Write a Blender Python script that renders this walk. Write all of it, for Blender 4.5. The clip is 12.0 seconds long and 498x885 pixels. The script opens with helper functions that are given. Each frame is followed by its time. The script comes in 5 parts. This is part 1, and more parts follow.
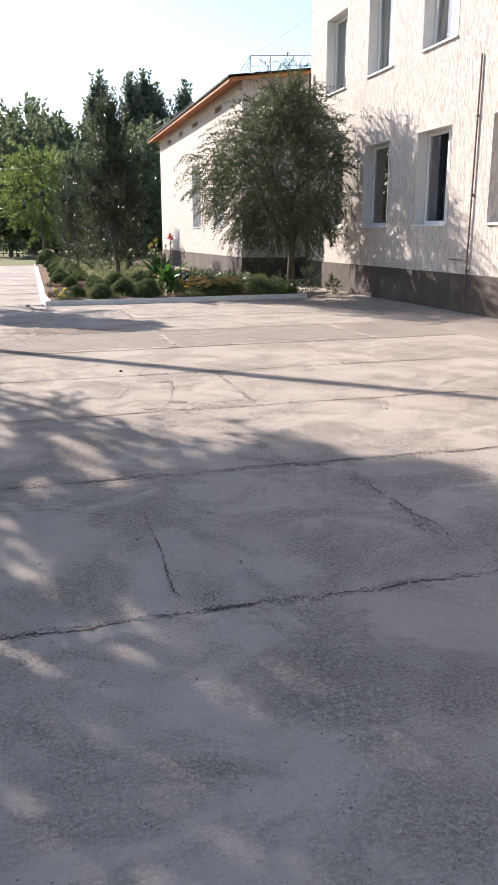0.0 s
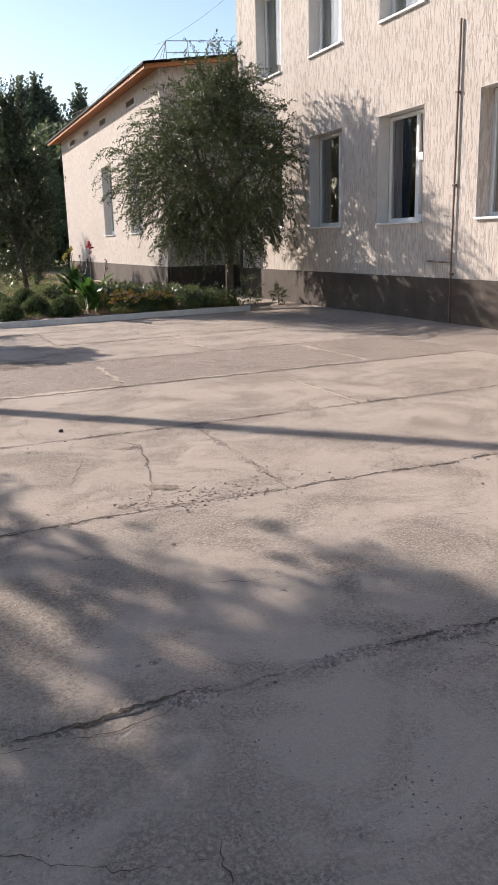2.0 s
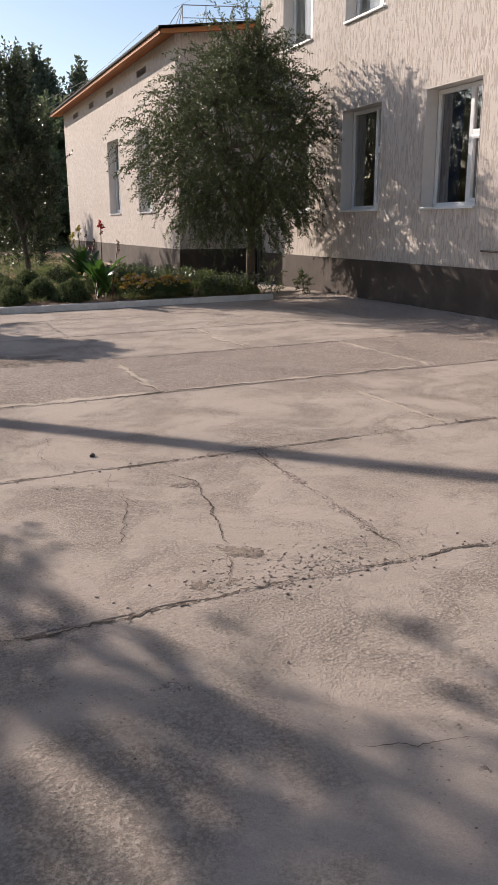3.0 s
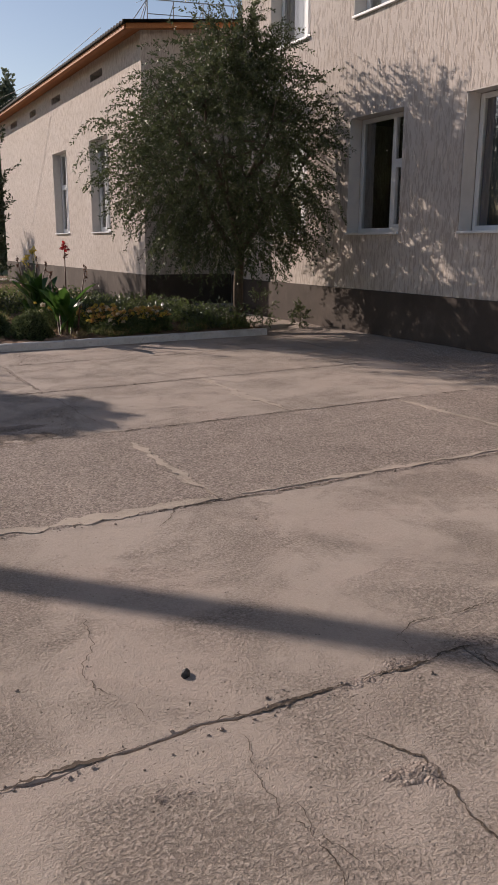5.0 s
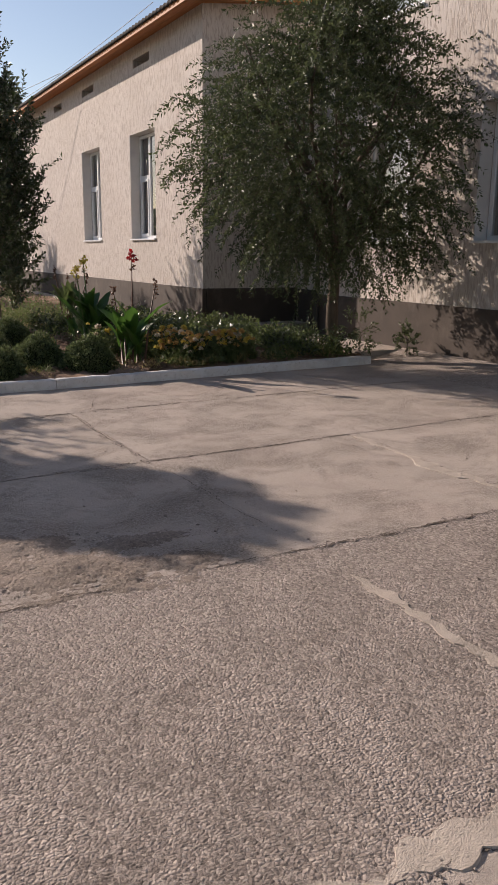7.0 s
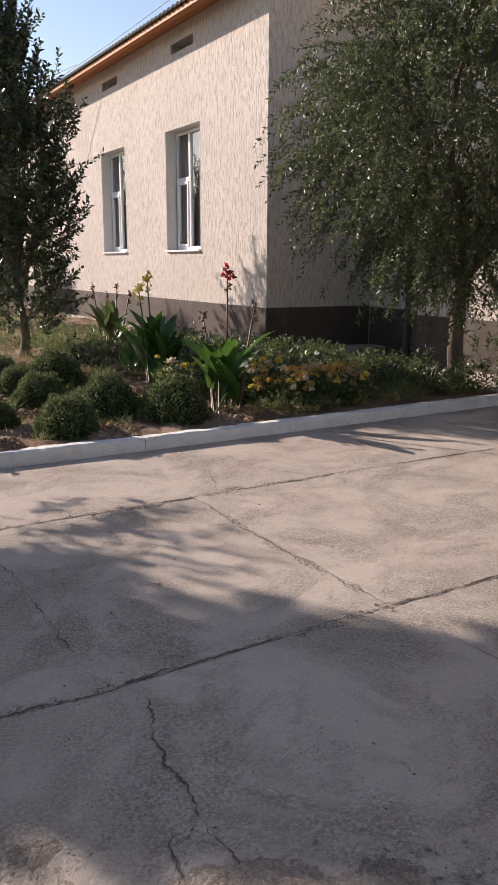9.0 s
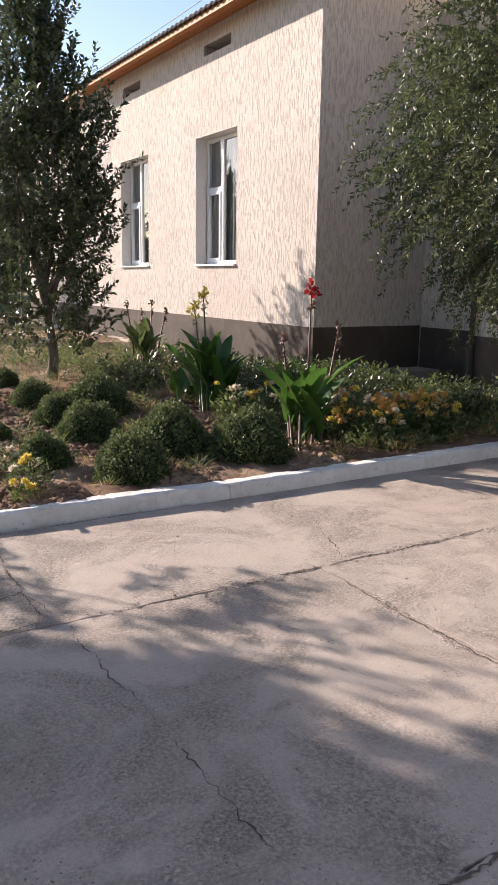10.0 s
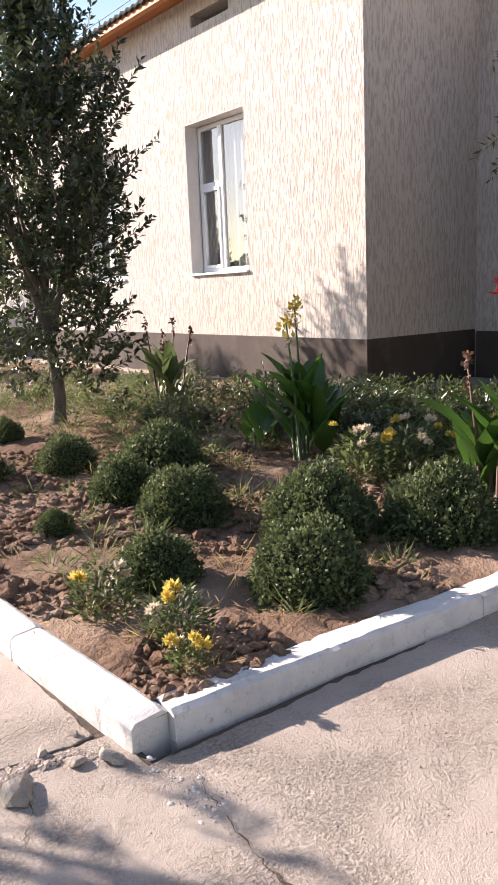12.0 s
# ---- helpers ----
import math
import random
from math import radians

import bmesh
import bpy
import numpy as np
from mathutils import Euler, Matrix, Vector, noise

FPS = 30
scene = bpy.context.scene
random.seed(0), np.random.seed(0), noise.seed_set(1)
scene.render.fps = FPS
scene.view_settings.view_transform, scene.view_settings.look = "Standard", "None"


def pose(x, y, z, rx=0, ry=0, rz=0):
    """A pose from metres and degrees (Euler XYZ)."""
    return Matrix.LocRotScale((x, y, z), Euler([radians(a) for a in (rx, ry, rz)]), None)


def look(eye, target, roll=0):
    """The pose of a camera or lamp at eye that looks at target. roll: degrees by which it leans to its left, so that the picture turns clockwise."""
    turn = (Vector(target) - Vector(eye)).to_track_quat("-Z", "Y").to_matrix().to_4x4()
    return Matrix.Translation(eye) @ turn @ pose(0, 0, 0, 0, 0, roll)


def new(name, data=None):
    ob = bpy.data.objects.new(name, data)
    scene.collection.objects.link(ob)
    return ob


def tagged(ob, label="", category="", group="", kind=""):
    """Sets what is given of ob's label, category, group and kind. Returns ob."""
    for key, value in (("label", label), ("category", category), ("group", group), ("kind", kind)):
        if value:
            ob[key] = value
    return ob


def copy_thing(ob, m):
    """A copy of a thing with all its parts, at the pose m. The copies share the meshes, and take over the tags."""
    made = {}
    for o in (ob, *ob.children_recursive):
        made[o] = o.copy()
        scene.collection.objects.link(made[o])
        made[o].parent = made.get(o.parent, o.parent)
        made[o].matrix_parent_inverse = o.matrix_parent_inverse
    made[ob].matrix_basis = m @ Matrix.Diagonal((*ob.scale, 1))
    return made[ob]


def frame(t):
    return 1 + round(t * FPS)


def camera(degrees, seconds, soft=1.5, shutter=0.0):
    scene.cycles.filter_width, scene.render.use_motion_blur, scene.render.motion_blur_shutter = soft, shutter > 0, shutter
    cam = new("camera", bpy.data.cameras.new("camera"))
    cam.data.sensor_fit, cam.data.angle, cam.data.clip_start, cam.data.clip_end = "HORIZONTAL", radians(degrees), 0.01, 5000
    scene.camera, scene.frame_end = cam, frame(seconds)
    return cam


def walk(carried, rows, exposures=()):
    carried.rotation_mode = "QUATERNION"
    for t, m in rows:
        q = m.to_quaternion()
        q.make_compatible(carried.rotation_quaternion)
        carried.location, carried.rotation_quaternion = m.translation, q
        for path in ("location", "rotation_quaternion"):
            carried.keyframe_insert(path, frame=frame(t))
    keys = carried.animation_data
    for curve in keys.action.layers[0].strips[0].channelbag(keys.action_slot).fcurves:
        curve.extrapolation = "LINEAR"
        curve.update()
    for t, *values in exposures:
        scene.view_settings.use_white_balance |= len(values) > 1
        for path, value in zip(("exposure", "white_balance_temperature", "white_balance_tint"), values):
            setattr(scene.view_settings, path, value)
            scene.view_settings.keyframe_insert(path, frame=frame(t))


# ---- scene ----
cam = camera(35.17, 12.0, 1.0)


def aim(x, y, z, yaw, pitch, roll):
    """A pose from an eye, a heading, a pitch and a lean in degrees."""
    a, p = radians(yaw), radians(pitch)
    ahead = Vector((-math.sin(a) * math.cos(p), math.cos(a) * math.cos(p), math.sin(p)))
    return look((x, y, z), Vector((x, y, z)) + ahead, roll)


ROWS = [
    (0.0, 0.000, -0.000, 1.528, -15.17, -14.78, 0.03),
    (0.5, -0.025, 0.699, 1.496, -15.23, -14.28, -0.19),
    (1.0, -0.036, 1.346, 1.484, -18.54, -14.37, 0.80),
    (1.5, 0.015, 2.012, 1.451, -21.59, -14.65, -4.01),
    (2.0, 0.011, 2.655, 1.477, -21.85, -14.33, -1.55),
    (2.5, -0.013, 3.298, 1.476, -24.26, -14.12, 1.06),
    (3.0, -0.036, 4.026, 1.500, -22.47, -15.58, -0.28),
    (3.2, -0.043, 4.317, 1.478, -22.54, -15.43, -0.63),
    (4.8, -0.065, 6.422, 1.515, -27.90, -14.37, 0.47),
    (5.0, -0.088, 6.704, 1.540, -27.86, -14.15, 0.35),
    (5.5, -0.195, 7.441, 1.533, -27.83, -13.80, 0.10),
    (6.0, -0.224, 8.143, 1.521, -28.16, -14.10, 0.61),
    (6.5, -0.233, 8.879, 1.541, -28.12, -13.73, 0.53),
    (8.3, -0.306, 11.417, 1.518, -29.30, -13.21, 0.90),
    (8.5, -0.328, 11.698, 1.560, -29.24, -13.09, 0.60),
    (9.0, -0.481, 12.374, 1.567, -29.94, -12.79, 0.30),
    (9.5, -0.582, 13.023, 1.537, -31.03, -12.26, 0.79),
    (10.0, -0.678, 13.731, 1.551, -30.86, -11.66, 0.84),
    (10.5, -0.742, 14.412, 1.553, -31.00, -11.16, 0.85),
    (11.0, -0.799, 15.168, 1.555, -31.45, -11.15, -1.94),
    (11.5, -0.872, 15.807, 1.550, -35.16, -10.92, -0.11),
    (12.0, -0.853, 16.423, 1.521, -36.64, -10.89, -2.39),
]
walk(cam, [(t, aim(*row)) for t, *row in ROWS],
     [(0.0, 1.12, 6380, 14), (1.5, 0.8, 6550, 14), (2.5, 0.55, 6700, 15), (4.8, -0.12, 6950, 20), (6.5, 0.07, 6950, 19), (8.5, 0.43, 6900, 19), (10.5, 1.0, 6800, 18), (11.0, 1.0, 6800, 18), (12.0, 1.27, 6800, 20)])

# ---- world, sun ----
SUN_AWAY = Vector((0.447, -0.894, 0)).normalized()
SUN_UP = 25.0
world = bpy.data.worlds.new("sky")
scene.world = world
world.use_nodes = True
wn = world.node_tree.nodes
sky = wn.new("ShaderNodeTexSky")
sky.sky_type = "NISHITA"
sky.sun_disc = False
sky.sun_elevation = radians(SUN_UP)
sky.sun_rotation = math.atan2(-SUN_AWAY.x, -SUN_AWAY.y)
sky.air_density, sky.dust_density, sky.ozone_density = 1.0, 0.35, 1.0
wn["Background"].inputs["Strength"].default_value = 0.112
world.node_tree.links.new(sky.outputs["Color"], wn["Background"].inputs["Color"])
sun = new("sun", bpy.data.lights.new("sun", "SUN"))
sun.data.energy, sun.data.angle, sun.data.color = 5.0, radians(0.55), (1.0, 0.91, 0.80)
down = Vector((SUN_AWAY.x * math.cos(radians(SUN_UP)), SUN_AWAY.y * math.cos(radians(SUN_UP)), -math.sin(radians(SUN_UP))))
sun.rotation_mode = "QUATERNION"
sun.rotation_quaternion = down.to_track_quat("-Z", "Y")
sun.location = (-10, 30, 20)
scene.view_settings.exposure = 0.0


# ---- materials ----
def ramp(nt, stops, fac):
    n = nt.nodes.new("ShaderNodeValToRGB")
    e = n.color_ramp.elements
    while len(e) < len(stops):
        e.new(0.5)
    for el, (pos, col) in zip(e, stops):
        el.position, el.color = pos, (*col, 1)
    nt.links.new(fac, n.inputs[0])
    return n.outputs[0]


class Mat:
    """A node material with short calls for noise, mixing and bump."""

    def __init__(self, name, rough=0.8, metal=0.0, spec=0.5):
        self.m = bpy.data.materials.new(name)
        self.m.use_nodes = True
        self.nt = self.m.node_tree
        self.b = self.nt.nodes["Principled BSDF"]
        self.b.inputs["Roughness"].default_value = rough
        self.b.inputs["Metallic"].default_value = metal
        self.b.inputs["Specular IOR Level"].default_value = spec
        self.co = self.nt.nodes.new("ShaderNodeTexCoord")
        self.geo = self.nt.nodes.new("ShaderNodeNewGeometry")

    def link(self, a, b):
        self.nt.links.new(a, b)

    def where(self, scale=(1, 1, 1), local=False):
        n = self.nt.nodes.new("ShaderNodeMapping")
        n.inputs["Scale"].default_value = scale
        self.link(self.co.outputs["Object"] if local else self.geo.outputs["Position"], n.inputs["Vector"])
        return n.outputs[0]

    def noise(self, scale, detail=4, rough=0.6, at=None, dist=0.0):
        n = self.nt.nodes.new("ShaderNodeTexNoise")
        n.inputs["Scale"].default_value, n.inputs["Detail"].default_value = scale, detail
        n.inputs["Roughness"].default_value, n.inputs["Distortion"].default_value = rough, dist
        self.link(at if at is not None else self.where(), n.inputs["Vector"])
        return n.outputs["Fac"]

    def cells(self, scale, feature="F1", at=None, out="Distance"):
        n = self.nt.nodes.new("ShaderNodeTexVoronoi")
        n.feature = feature
        n.inputs["Scale"].default_value = scale
        self.link(at if at is not None else self.where(), n.inputs["Vector"])
        return n.outputs[out]

    def mix(self, fac, a, b, mode="MIX"):
        n = self.nt.nodes.new("ShaderNodeMix")
        n.data_type, n.blend_type = "RGBA", mode
        for sock, v in ((n.inputs[0], fac), (n.inputs[6], a), (n.inputs[7], b)):
            if isinstance(v, (int, float)):
                sock.default_value = v
            elif isinstance(v, tuple):
                sock.default_value = (*v, 1)
            else:
                self.link(v, sock)
        return n.outputs[2]

    def math(self, op, a, b=0.0):
        n = self.nt.nodes.new("ShaderNodeMath")
        n.operation = op
        for sock, v in ((n.inputs[0], a), (n.inputs[1], b)):
            if isinstance(v, (int, float)):
                sock.default_value = v
            else:
                self.link(v, sock)
        return n.outputs[0]

    def ramp(self, fac, *stops):
        return ramp(self.nt, stops, fac)

    def random(self, island=False):
        if island:
            return self.geo.outputs["Random Per Island"]
        return self.nt.nodes.new("ShaderNodeObjectInfo").outputs["Random"]

    def color(self, c):
        if isinstance(c, tuple):
            self.b.inputs["Base Color"].default_value = (*c, 1)
        else:
            self.link(c, self.b.inputs["Base Color"])
        return self

    def rough(self, r):
        self.link(r, self.b.inputs["Roughness"])
        return self

    def bump(self, h, strength=0.5, dist=0.01):
        n = self.nt.nodes.new("ShaderNodeBump")
        n.inputs["Strength"].default_value, n.inputs["Distance"].default_value = strength, dist
        self.link(h, n.inputs["Height"])
        self.link(n.outputs[0], self.b.inputs["Normal"])
        return self


def g(v):
    return (v, v, v)


BW = ((0.0, g(0)), (1.0, g(1)))


def plaster():
    """Scored render: vertical worm tracks in a warm off-white coat."""
    m = Mat("plaster", 0.9, spec=0.25)
    at = m.where((1, 1, 0.20))
    worm = m.noise(30, 3, 0.6, at, 0.5)
    track = m.ramp(worm, (0.43, g(0)), (0.51, g(1)))
    fine = m.noise(160, 2, 0.6)
    big = m.noise(0.7, 3, 0.6)
    base = m.ramp(big, (0.3, (0.56, 0.500, 0.455)), (0.7, (0.63, 0.568, 0.525)))
    col = m.mix(track, (0.44, 0.375, 0.33), base)
    m.color(m.mix(m.math("MULTIPLY", fine, 0.25), col, (0.74, 0.68, 0.62)))
    h = m.math("ADD", track, m.math("MULTIPLY", fine, 0.25))
    return m.bump(h, 0.7, 0.006).m


def plinth_paint():
    m = Mat("plinth_paint", 0.75, spec=0.3)
    n = m.noise(1.6, 5, 0.65)
    s = m.noise(2.0, 5, 0.65, m.where((1.2, 1.2, 0.8)))
    col = m.ramp(n, (0.3, (0.060, 0.046, 0.039)), (0.7, (0.090, 0.070, 0.059)))
    dust = m.ramp(s, (0.52, g(0)), (0.8, g(0.3)))
    m.color(m.mix(dust, col, (0.26, 0.22, 0.19)))
    return m.bump(m.noise(45, 4, 0.6), 0.25, 0.006).m


def concrete(name, lo, hi, grain, pits, agg=0.0):
    """Worn cast concrete: tone patches, gritty worn areas, pits and, where worn through, aggregate."""
    m = Mat(name, 0.92, spec=0.2)
    col = m.ramp(m.noise(0.55, 5, 0.62, dist=0.4), (0.28, lo), (0.72, hi))
    col = m.mix(m.math("MULTIPLY", m.random(), 0.35), col, tuple(v * 0.84 for v in hi))
    pink = m.ramp(m.noise(0.9, 5, 0.65, m.where((1, 1.3, 1)), 0.8), (0.48, g(0)), (0.66, g(0.5)))
    col = m.mix(pink, col, (hi[0] * 0.92, hi[1] * 0.86, hi[2] * 0.86))
    worn = m.ramp(m.noise(1.4, 7, 0.72, dist=0.6), (0.44, g(0.18)), (0.60, g(1)))
    speck = m.ramp(m.noise(75, 4, 0.7), (0.42, g(0)), (0.60, g(1)))
    fine = m.ramp(m.noise(210, 2, 0.5), (0.35, g(0)), (0.65, g(1)))
    gritty = m.math("MULTIPLY", speck, worn)
    col = m.mix(m.math("MULTIPLY", fine, grain * 0.28), col, tuple(v * 0.60 for v in lo))
    col = m.mix(m.math("MULTIPLY", gritty, grain * 0.85), col, tuple(v * 0.46 for v in lo))
    pale = m.ramp(m.noise(58, 3, 0.6, m.where((1, 1, 2))), (0.56, g(0)), (0.70, g(0.55)))
    col = m.mix(m.math("MULTIPLY", pale, worn), col, tuple(min(1, v * 1.18) for v in hi))
    stain = m.ramp(m.noise(1.3, 6, 0.7, dist=1.0), (0.52, g(0)), (0.70, g(0.38)))
    col = m.mix(stain, col, tuple(v * 0.62 for v in lo))
    hole = m.ramp(m.cells(15, at=m.nt_warp(0.06, 16)), (0.03, g(1)), (0.085, g(0)))
    hole = m.math("MULTIPLY", hole, m.ramp(m.noise(2.2, 4, 0.65), (0.50, g(0)), (0.58, g(pits))))
    small = m.ramp(m.cells(41, at=m.nt_warp(0.03, 30)), (0.08, g(1)), (0.19, g(0)))
    small = m.math("MULTIPLY", small, m.ramp(m.noise(3.1, 5, 0.7), (0.52, g(0)), (0.62, g(pits))))
    hole = m.math("MAXIMUM", hole, small)
    col = m.mix(m.math("MULTIPLY", hole, 0.75), col, (0.075, 0.062, 0.052))
    h = m.math("MULTIPLY", m.noise(18, 6, 0.62), 0.55)
    h = m.math("SUBTRACT", h, m.math("MULTIPLY", gritty, 0.55))
    h = m.math("SUBTRACT", h, m.math("MULTIPLY", fine, 0.10))
    h = m.math("SUBTRACT", h, m.math("MULTIPLY", hole, 1.5))
    if agg:
        dots = m.nt.nodes.new("ShaderNodeTexVoronoi")
        dots.inputs["Scale"].default_value = 88
        m.link(m.nt_warp(0.02, 30), dots.inputs["Vector"])
        tone = m.ramp(m.math("MULTIPLY", dots.outputs["Color"], 1.0), (0.0, tuple(v * 0.26 for v in lo)), (0.5, lo), (1.0, tuple(min(1, v * 1.40) for v in hi)))
        col = m.mix(agg, col, tone)
        h = m.math("SUBTRACT", h, m.math("MULTIPLY", dots.outputs["Distance"], agg * 1.2))
    m.color(col)
    return m.bump(h, 0.85, 0.014).m


def nt_warp(self, amount=0.30, scale=4.5):
    n = self.nt.nodes.new("ShaderNodeTexNoise")
    n.inputs["Scale"].default_value = scale
    n.inputs["Detail"].default_value = 6
    self.link(self.where(), n.inputs["Vector"])
    v = self.nt.nodes.new("ShaderNodeVectorMath")
    v.operation = "MULTIPLY_ADD"
    self.link(n.outputs["Color"], v.inputs[0])
    v.inputs[1].default_value = (amount, amount, amount)
    self.link(self.where(), v.inputs[2])
    return v.outputs[0]


Mat.nt_warp = nt_warp


def soil():
    m = Mat("soil", 1.0, spec=0.1)
    n = m.noise(3.0, 6, 0.7)
    f = m.noise(60, 4, 0.7)
    col = m.ramp(n, (0.3, (0.175, 0.108, 0.076)), (0.7, (0.335, 0.225, 0.162)))
    col = m.mix(m.math("MULTIPLY", f, 0.6), col, (0.12, 0.075, 0.05))
    dry = m.ramp(m.noise(1.1, 4, 0.6), (0.5, g(0)), (0.65, g(0.6)))
    m.color(m.mix(dry, col, (0.45, 0.335, 0.25)))
    return m.bump(m.math("ADD", f, m.math("MULTIPLY", m.noise(22, 4), 2.0)), 0.8, 0.02).m


def leaf(name, dark, light, rough=0.5, through_light=0.25, spec=0.4):
    m = Mat(name, rough, spec=spec)
    r = m.random(True)
    col = m.ramp(r, (0.0, dark), (0.65, tuple((a + b) / 2 for a, b in zip(dark, light))), (1.0, light))
    m.color(col)
    out = m.nt.nodes["Material Output"]
    tr = m.nt.nodes.new("ShaderNodeBsdfTranslucent")
    m.link(m.mix(0.5, col, tuple(min(1, v * 2.0) for v in light)), tr.inputs["Color"])
    mix = m.nt.nodes.new("ShaderNodeMixShader")
    mix.inputs[0].default_value = through_light
    m.link(m.b.outputs[0], mix.inputs[1])
    m.link(tr.outputs[0], mix.inputs[2])
    m.link(mix.outputs[0], out.inputs["Surface"])
    return m.m


def bark(name, lo, hi):
    m = Mat(name, 0.9, spec=0.2)
    n = m.noise(12, 5, 0.7, m.where((1, 1, 0.25)))
    m.color(m.ramp(n, (0.3, lo), (0.7, hi)))
    return m.bump(n, 0.8, 0.02).m


def paint(name, c, rough=0.4, var=0.12, spec=0.5, scale=6):
    m = Mat(name, rough, spec=spec)
    n = m.noise(scale, 5, 0.65)
    m.color(m.ramp(n, (0.3, tuple(v * (1 - var) for v in c)), (0.7, c)))
    return m.bump(m.noise(scale * 12, 3), 0.08, 0.003).m


def whitewash():
    m = Mat("whitewash", 0.9, spec=0.2)
    n = m.noise(4, 6, 0.7)
    s = m.noise(26, 5, 0.7)
    col = m.ramp(n, (0.3, (0.55, 0.53, 0.51)), (0.6, (0.70, 0.69, 0.68)))
    worn = m.ramp(s, (0.56, g(0)), (0.70, g(0.7)))
    m.color(m.mix(worn, col, (0.42, 0.38, 0.34)))
    return m.bump(m.math("ADD", s, m.noise(120, 3)), 0.6, 0.008).m


def timber():
    m = Mat("timber", 0.6, spec=0.3)
    n = m.noise(9, 5, 0.6, m.where((6, 0.35, 6)))
    r = m.random()
    col = m.ramp(n, (0.3, (0.38, 0.135, 0.045)), (0.7, (0.56, 0.235, 0.085)))
    m.color(m.mix(m.math("MULTIPLY", r, 0.45), col, (0.24, 0.085, 0.03)))
    return m.bump(n, 0.3, 0.004).m


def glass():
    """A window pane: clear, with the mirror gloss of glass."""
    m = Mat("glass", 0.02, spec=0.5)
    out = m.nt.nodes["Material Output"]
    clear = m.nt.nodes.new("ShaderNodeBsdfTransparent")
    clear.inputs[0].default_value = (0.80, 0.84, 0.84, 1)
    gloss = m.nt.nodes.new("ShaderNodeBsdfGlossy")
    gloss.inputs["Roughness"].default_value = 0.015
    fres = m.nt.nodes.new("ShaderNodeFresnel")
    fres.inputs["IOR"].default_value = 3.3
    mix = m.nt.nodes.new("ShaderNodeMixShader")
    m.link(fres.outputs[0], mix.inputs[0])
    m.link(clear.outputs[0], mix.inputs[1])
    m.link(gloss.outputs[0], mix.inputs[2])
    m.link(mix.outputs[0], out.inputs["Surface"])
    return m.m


def lawn_mat():
    m = Mat("dry_ground", 1.0, spec=0.1)
    n = m.noise(0.25, 6, 0.7)
    f = m.noise(9, 5, 0.7)
    col = m.ramp(n, (0.35, (0.20, 0.17, 0.11)), (0.6, (0.16, 0.19, 0.07)))
    m.color(m.mix(m.math("MULTIPLY", f, 0.5), col, (0.30, 0.27, 0.17)))
    return m.bump(f, 0.6, 0.05).m


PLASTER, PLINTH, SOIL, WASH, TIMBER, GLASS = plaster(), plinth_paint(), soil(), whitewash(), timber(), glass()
PAVE = concrete("pavement_concrete", (0.435, 0.370, 0.320), (0.565, 0.490, 0.430), 0.85, 1.0)
PAVE_ROUGH = concrete("worn_aggregate_concrete", (0.345, 0.290, 0.256), (0.48, 0.410, 0.362), 0.8, 1.0, 0.7)
MORTAR = concrete("mortar", (0.49, 0.42, 0.357), (0.61, 0.528, 0.455), 0.5, 0.8)
JOINT = concrete("joint_dirt", (0.11, 0.088, 0.070), (0.18, 0.145, 0.118), 0.5, 0.3)
CRUMBLE = concrete("crumbled_concrete", (0.25, 0.205, 0.170), (0.43, 0.36, 0.305), 0.9, 1.0, 0.3)
STONE = concrete("stone", (0.38, 0.33, 0.28), (0.52, 0.46, 0.40), 0.4, 0.4)
LAWN = lawn_mat()
PVC = paint("white_plastic", (0.80, 0.81, 0.82), 0.3, 0.05)
REVEAL = paint("reveal_paint", (0.66, 0.63, 0.60), 0.8, 0.10, 0.2)
ROOFING = paint("dark_roof_sheet", (0.050, 0.045, 0.045), 0.85, 0.3, 0.12, 3)
PIPE = paint("brown_pipe_paint", (0.16, 0.10, 0.075), 0.5, 0.3)
PIPE_DARK = paint("dark_downpipe_paint", (0.03, 0.028, 0.028), 0.5, 0.3)
STEEL = paint("galvanised_steel", (0.34, 0.36, 0.38), 0.5, 0.2)
CABLE = paint("cable_rubber", (0.03, 0.03, 0.032), 0.6, 0.2)
CURTAIN = paint("white_curtain", (0.86, 0.87, 0.89), 0.9, 0.1, 0.1, 3)
# Net curtain whose grey carries the sky and trees mirrored in the panes.
CURTAIN_MIRROR_GREY = paint("reflection_grey_net", (0.36, 0.37, 0.40), 0.9, 0.2, 0.1, 3)
CURTAIN_BLUE = paint("blue_curtain", (0.05, 0.09, 0.26), 0.9, 0.2, 0.1, 3)
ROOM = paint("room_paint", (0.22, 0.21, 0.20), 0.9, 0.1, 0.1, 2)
# Near-black green: the shade deep inside a bush, put into the colour.
CORE = paint("painted_twig_shade", (0.035, 0.045, 0.022), 0.95, 0.3, 0.1, 14)
LEAF_ELM = leaf("elm_leaf", (0.030, 0.040, 0.018), (0.120, 0.150, 0.066), 0.46, 0.20, 0.38)
LEAF_SHRUB = leaf("shrub_leaf", (0.022, 0.036, 0.017), (0.070, 0.096, 0.040), 0.32, 0.2, 0.6)
LEAF_BUSH = leaf("bush_leaf", (0.034, 0.052, 0.020), (0.150, 0.188, 0.080), 0.55, 0.2, 0.3)
LEAF_CANNA = leaf("canna_leaf", (0.022, 0.060, 0.014), (0.075, 0.165, 0.03), 0.38, 0.3)
LEAF_DARK = leaf("dark_canna_leaf", (0.06, 0.08, 0.035), (0.10, 0.14, 0.05), 0.4, 0.3)
LEAF_WEED = leaf("weed_leaf", (0.06, 0.09, 0.03), (0.16, 0.20, 0.075), 0.6, 0.3)
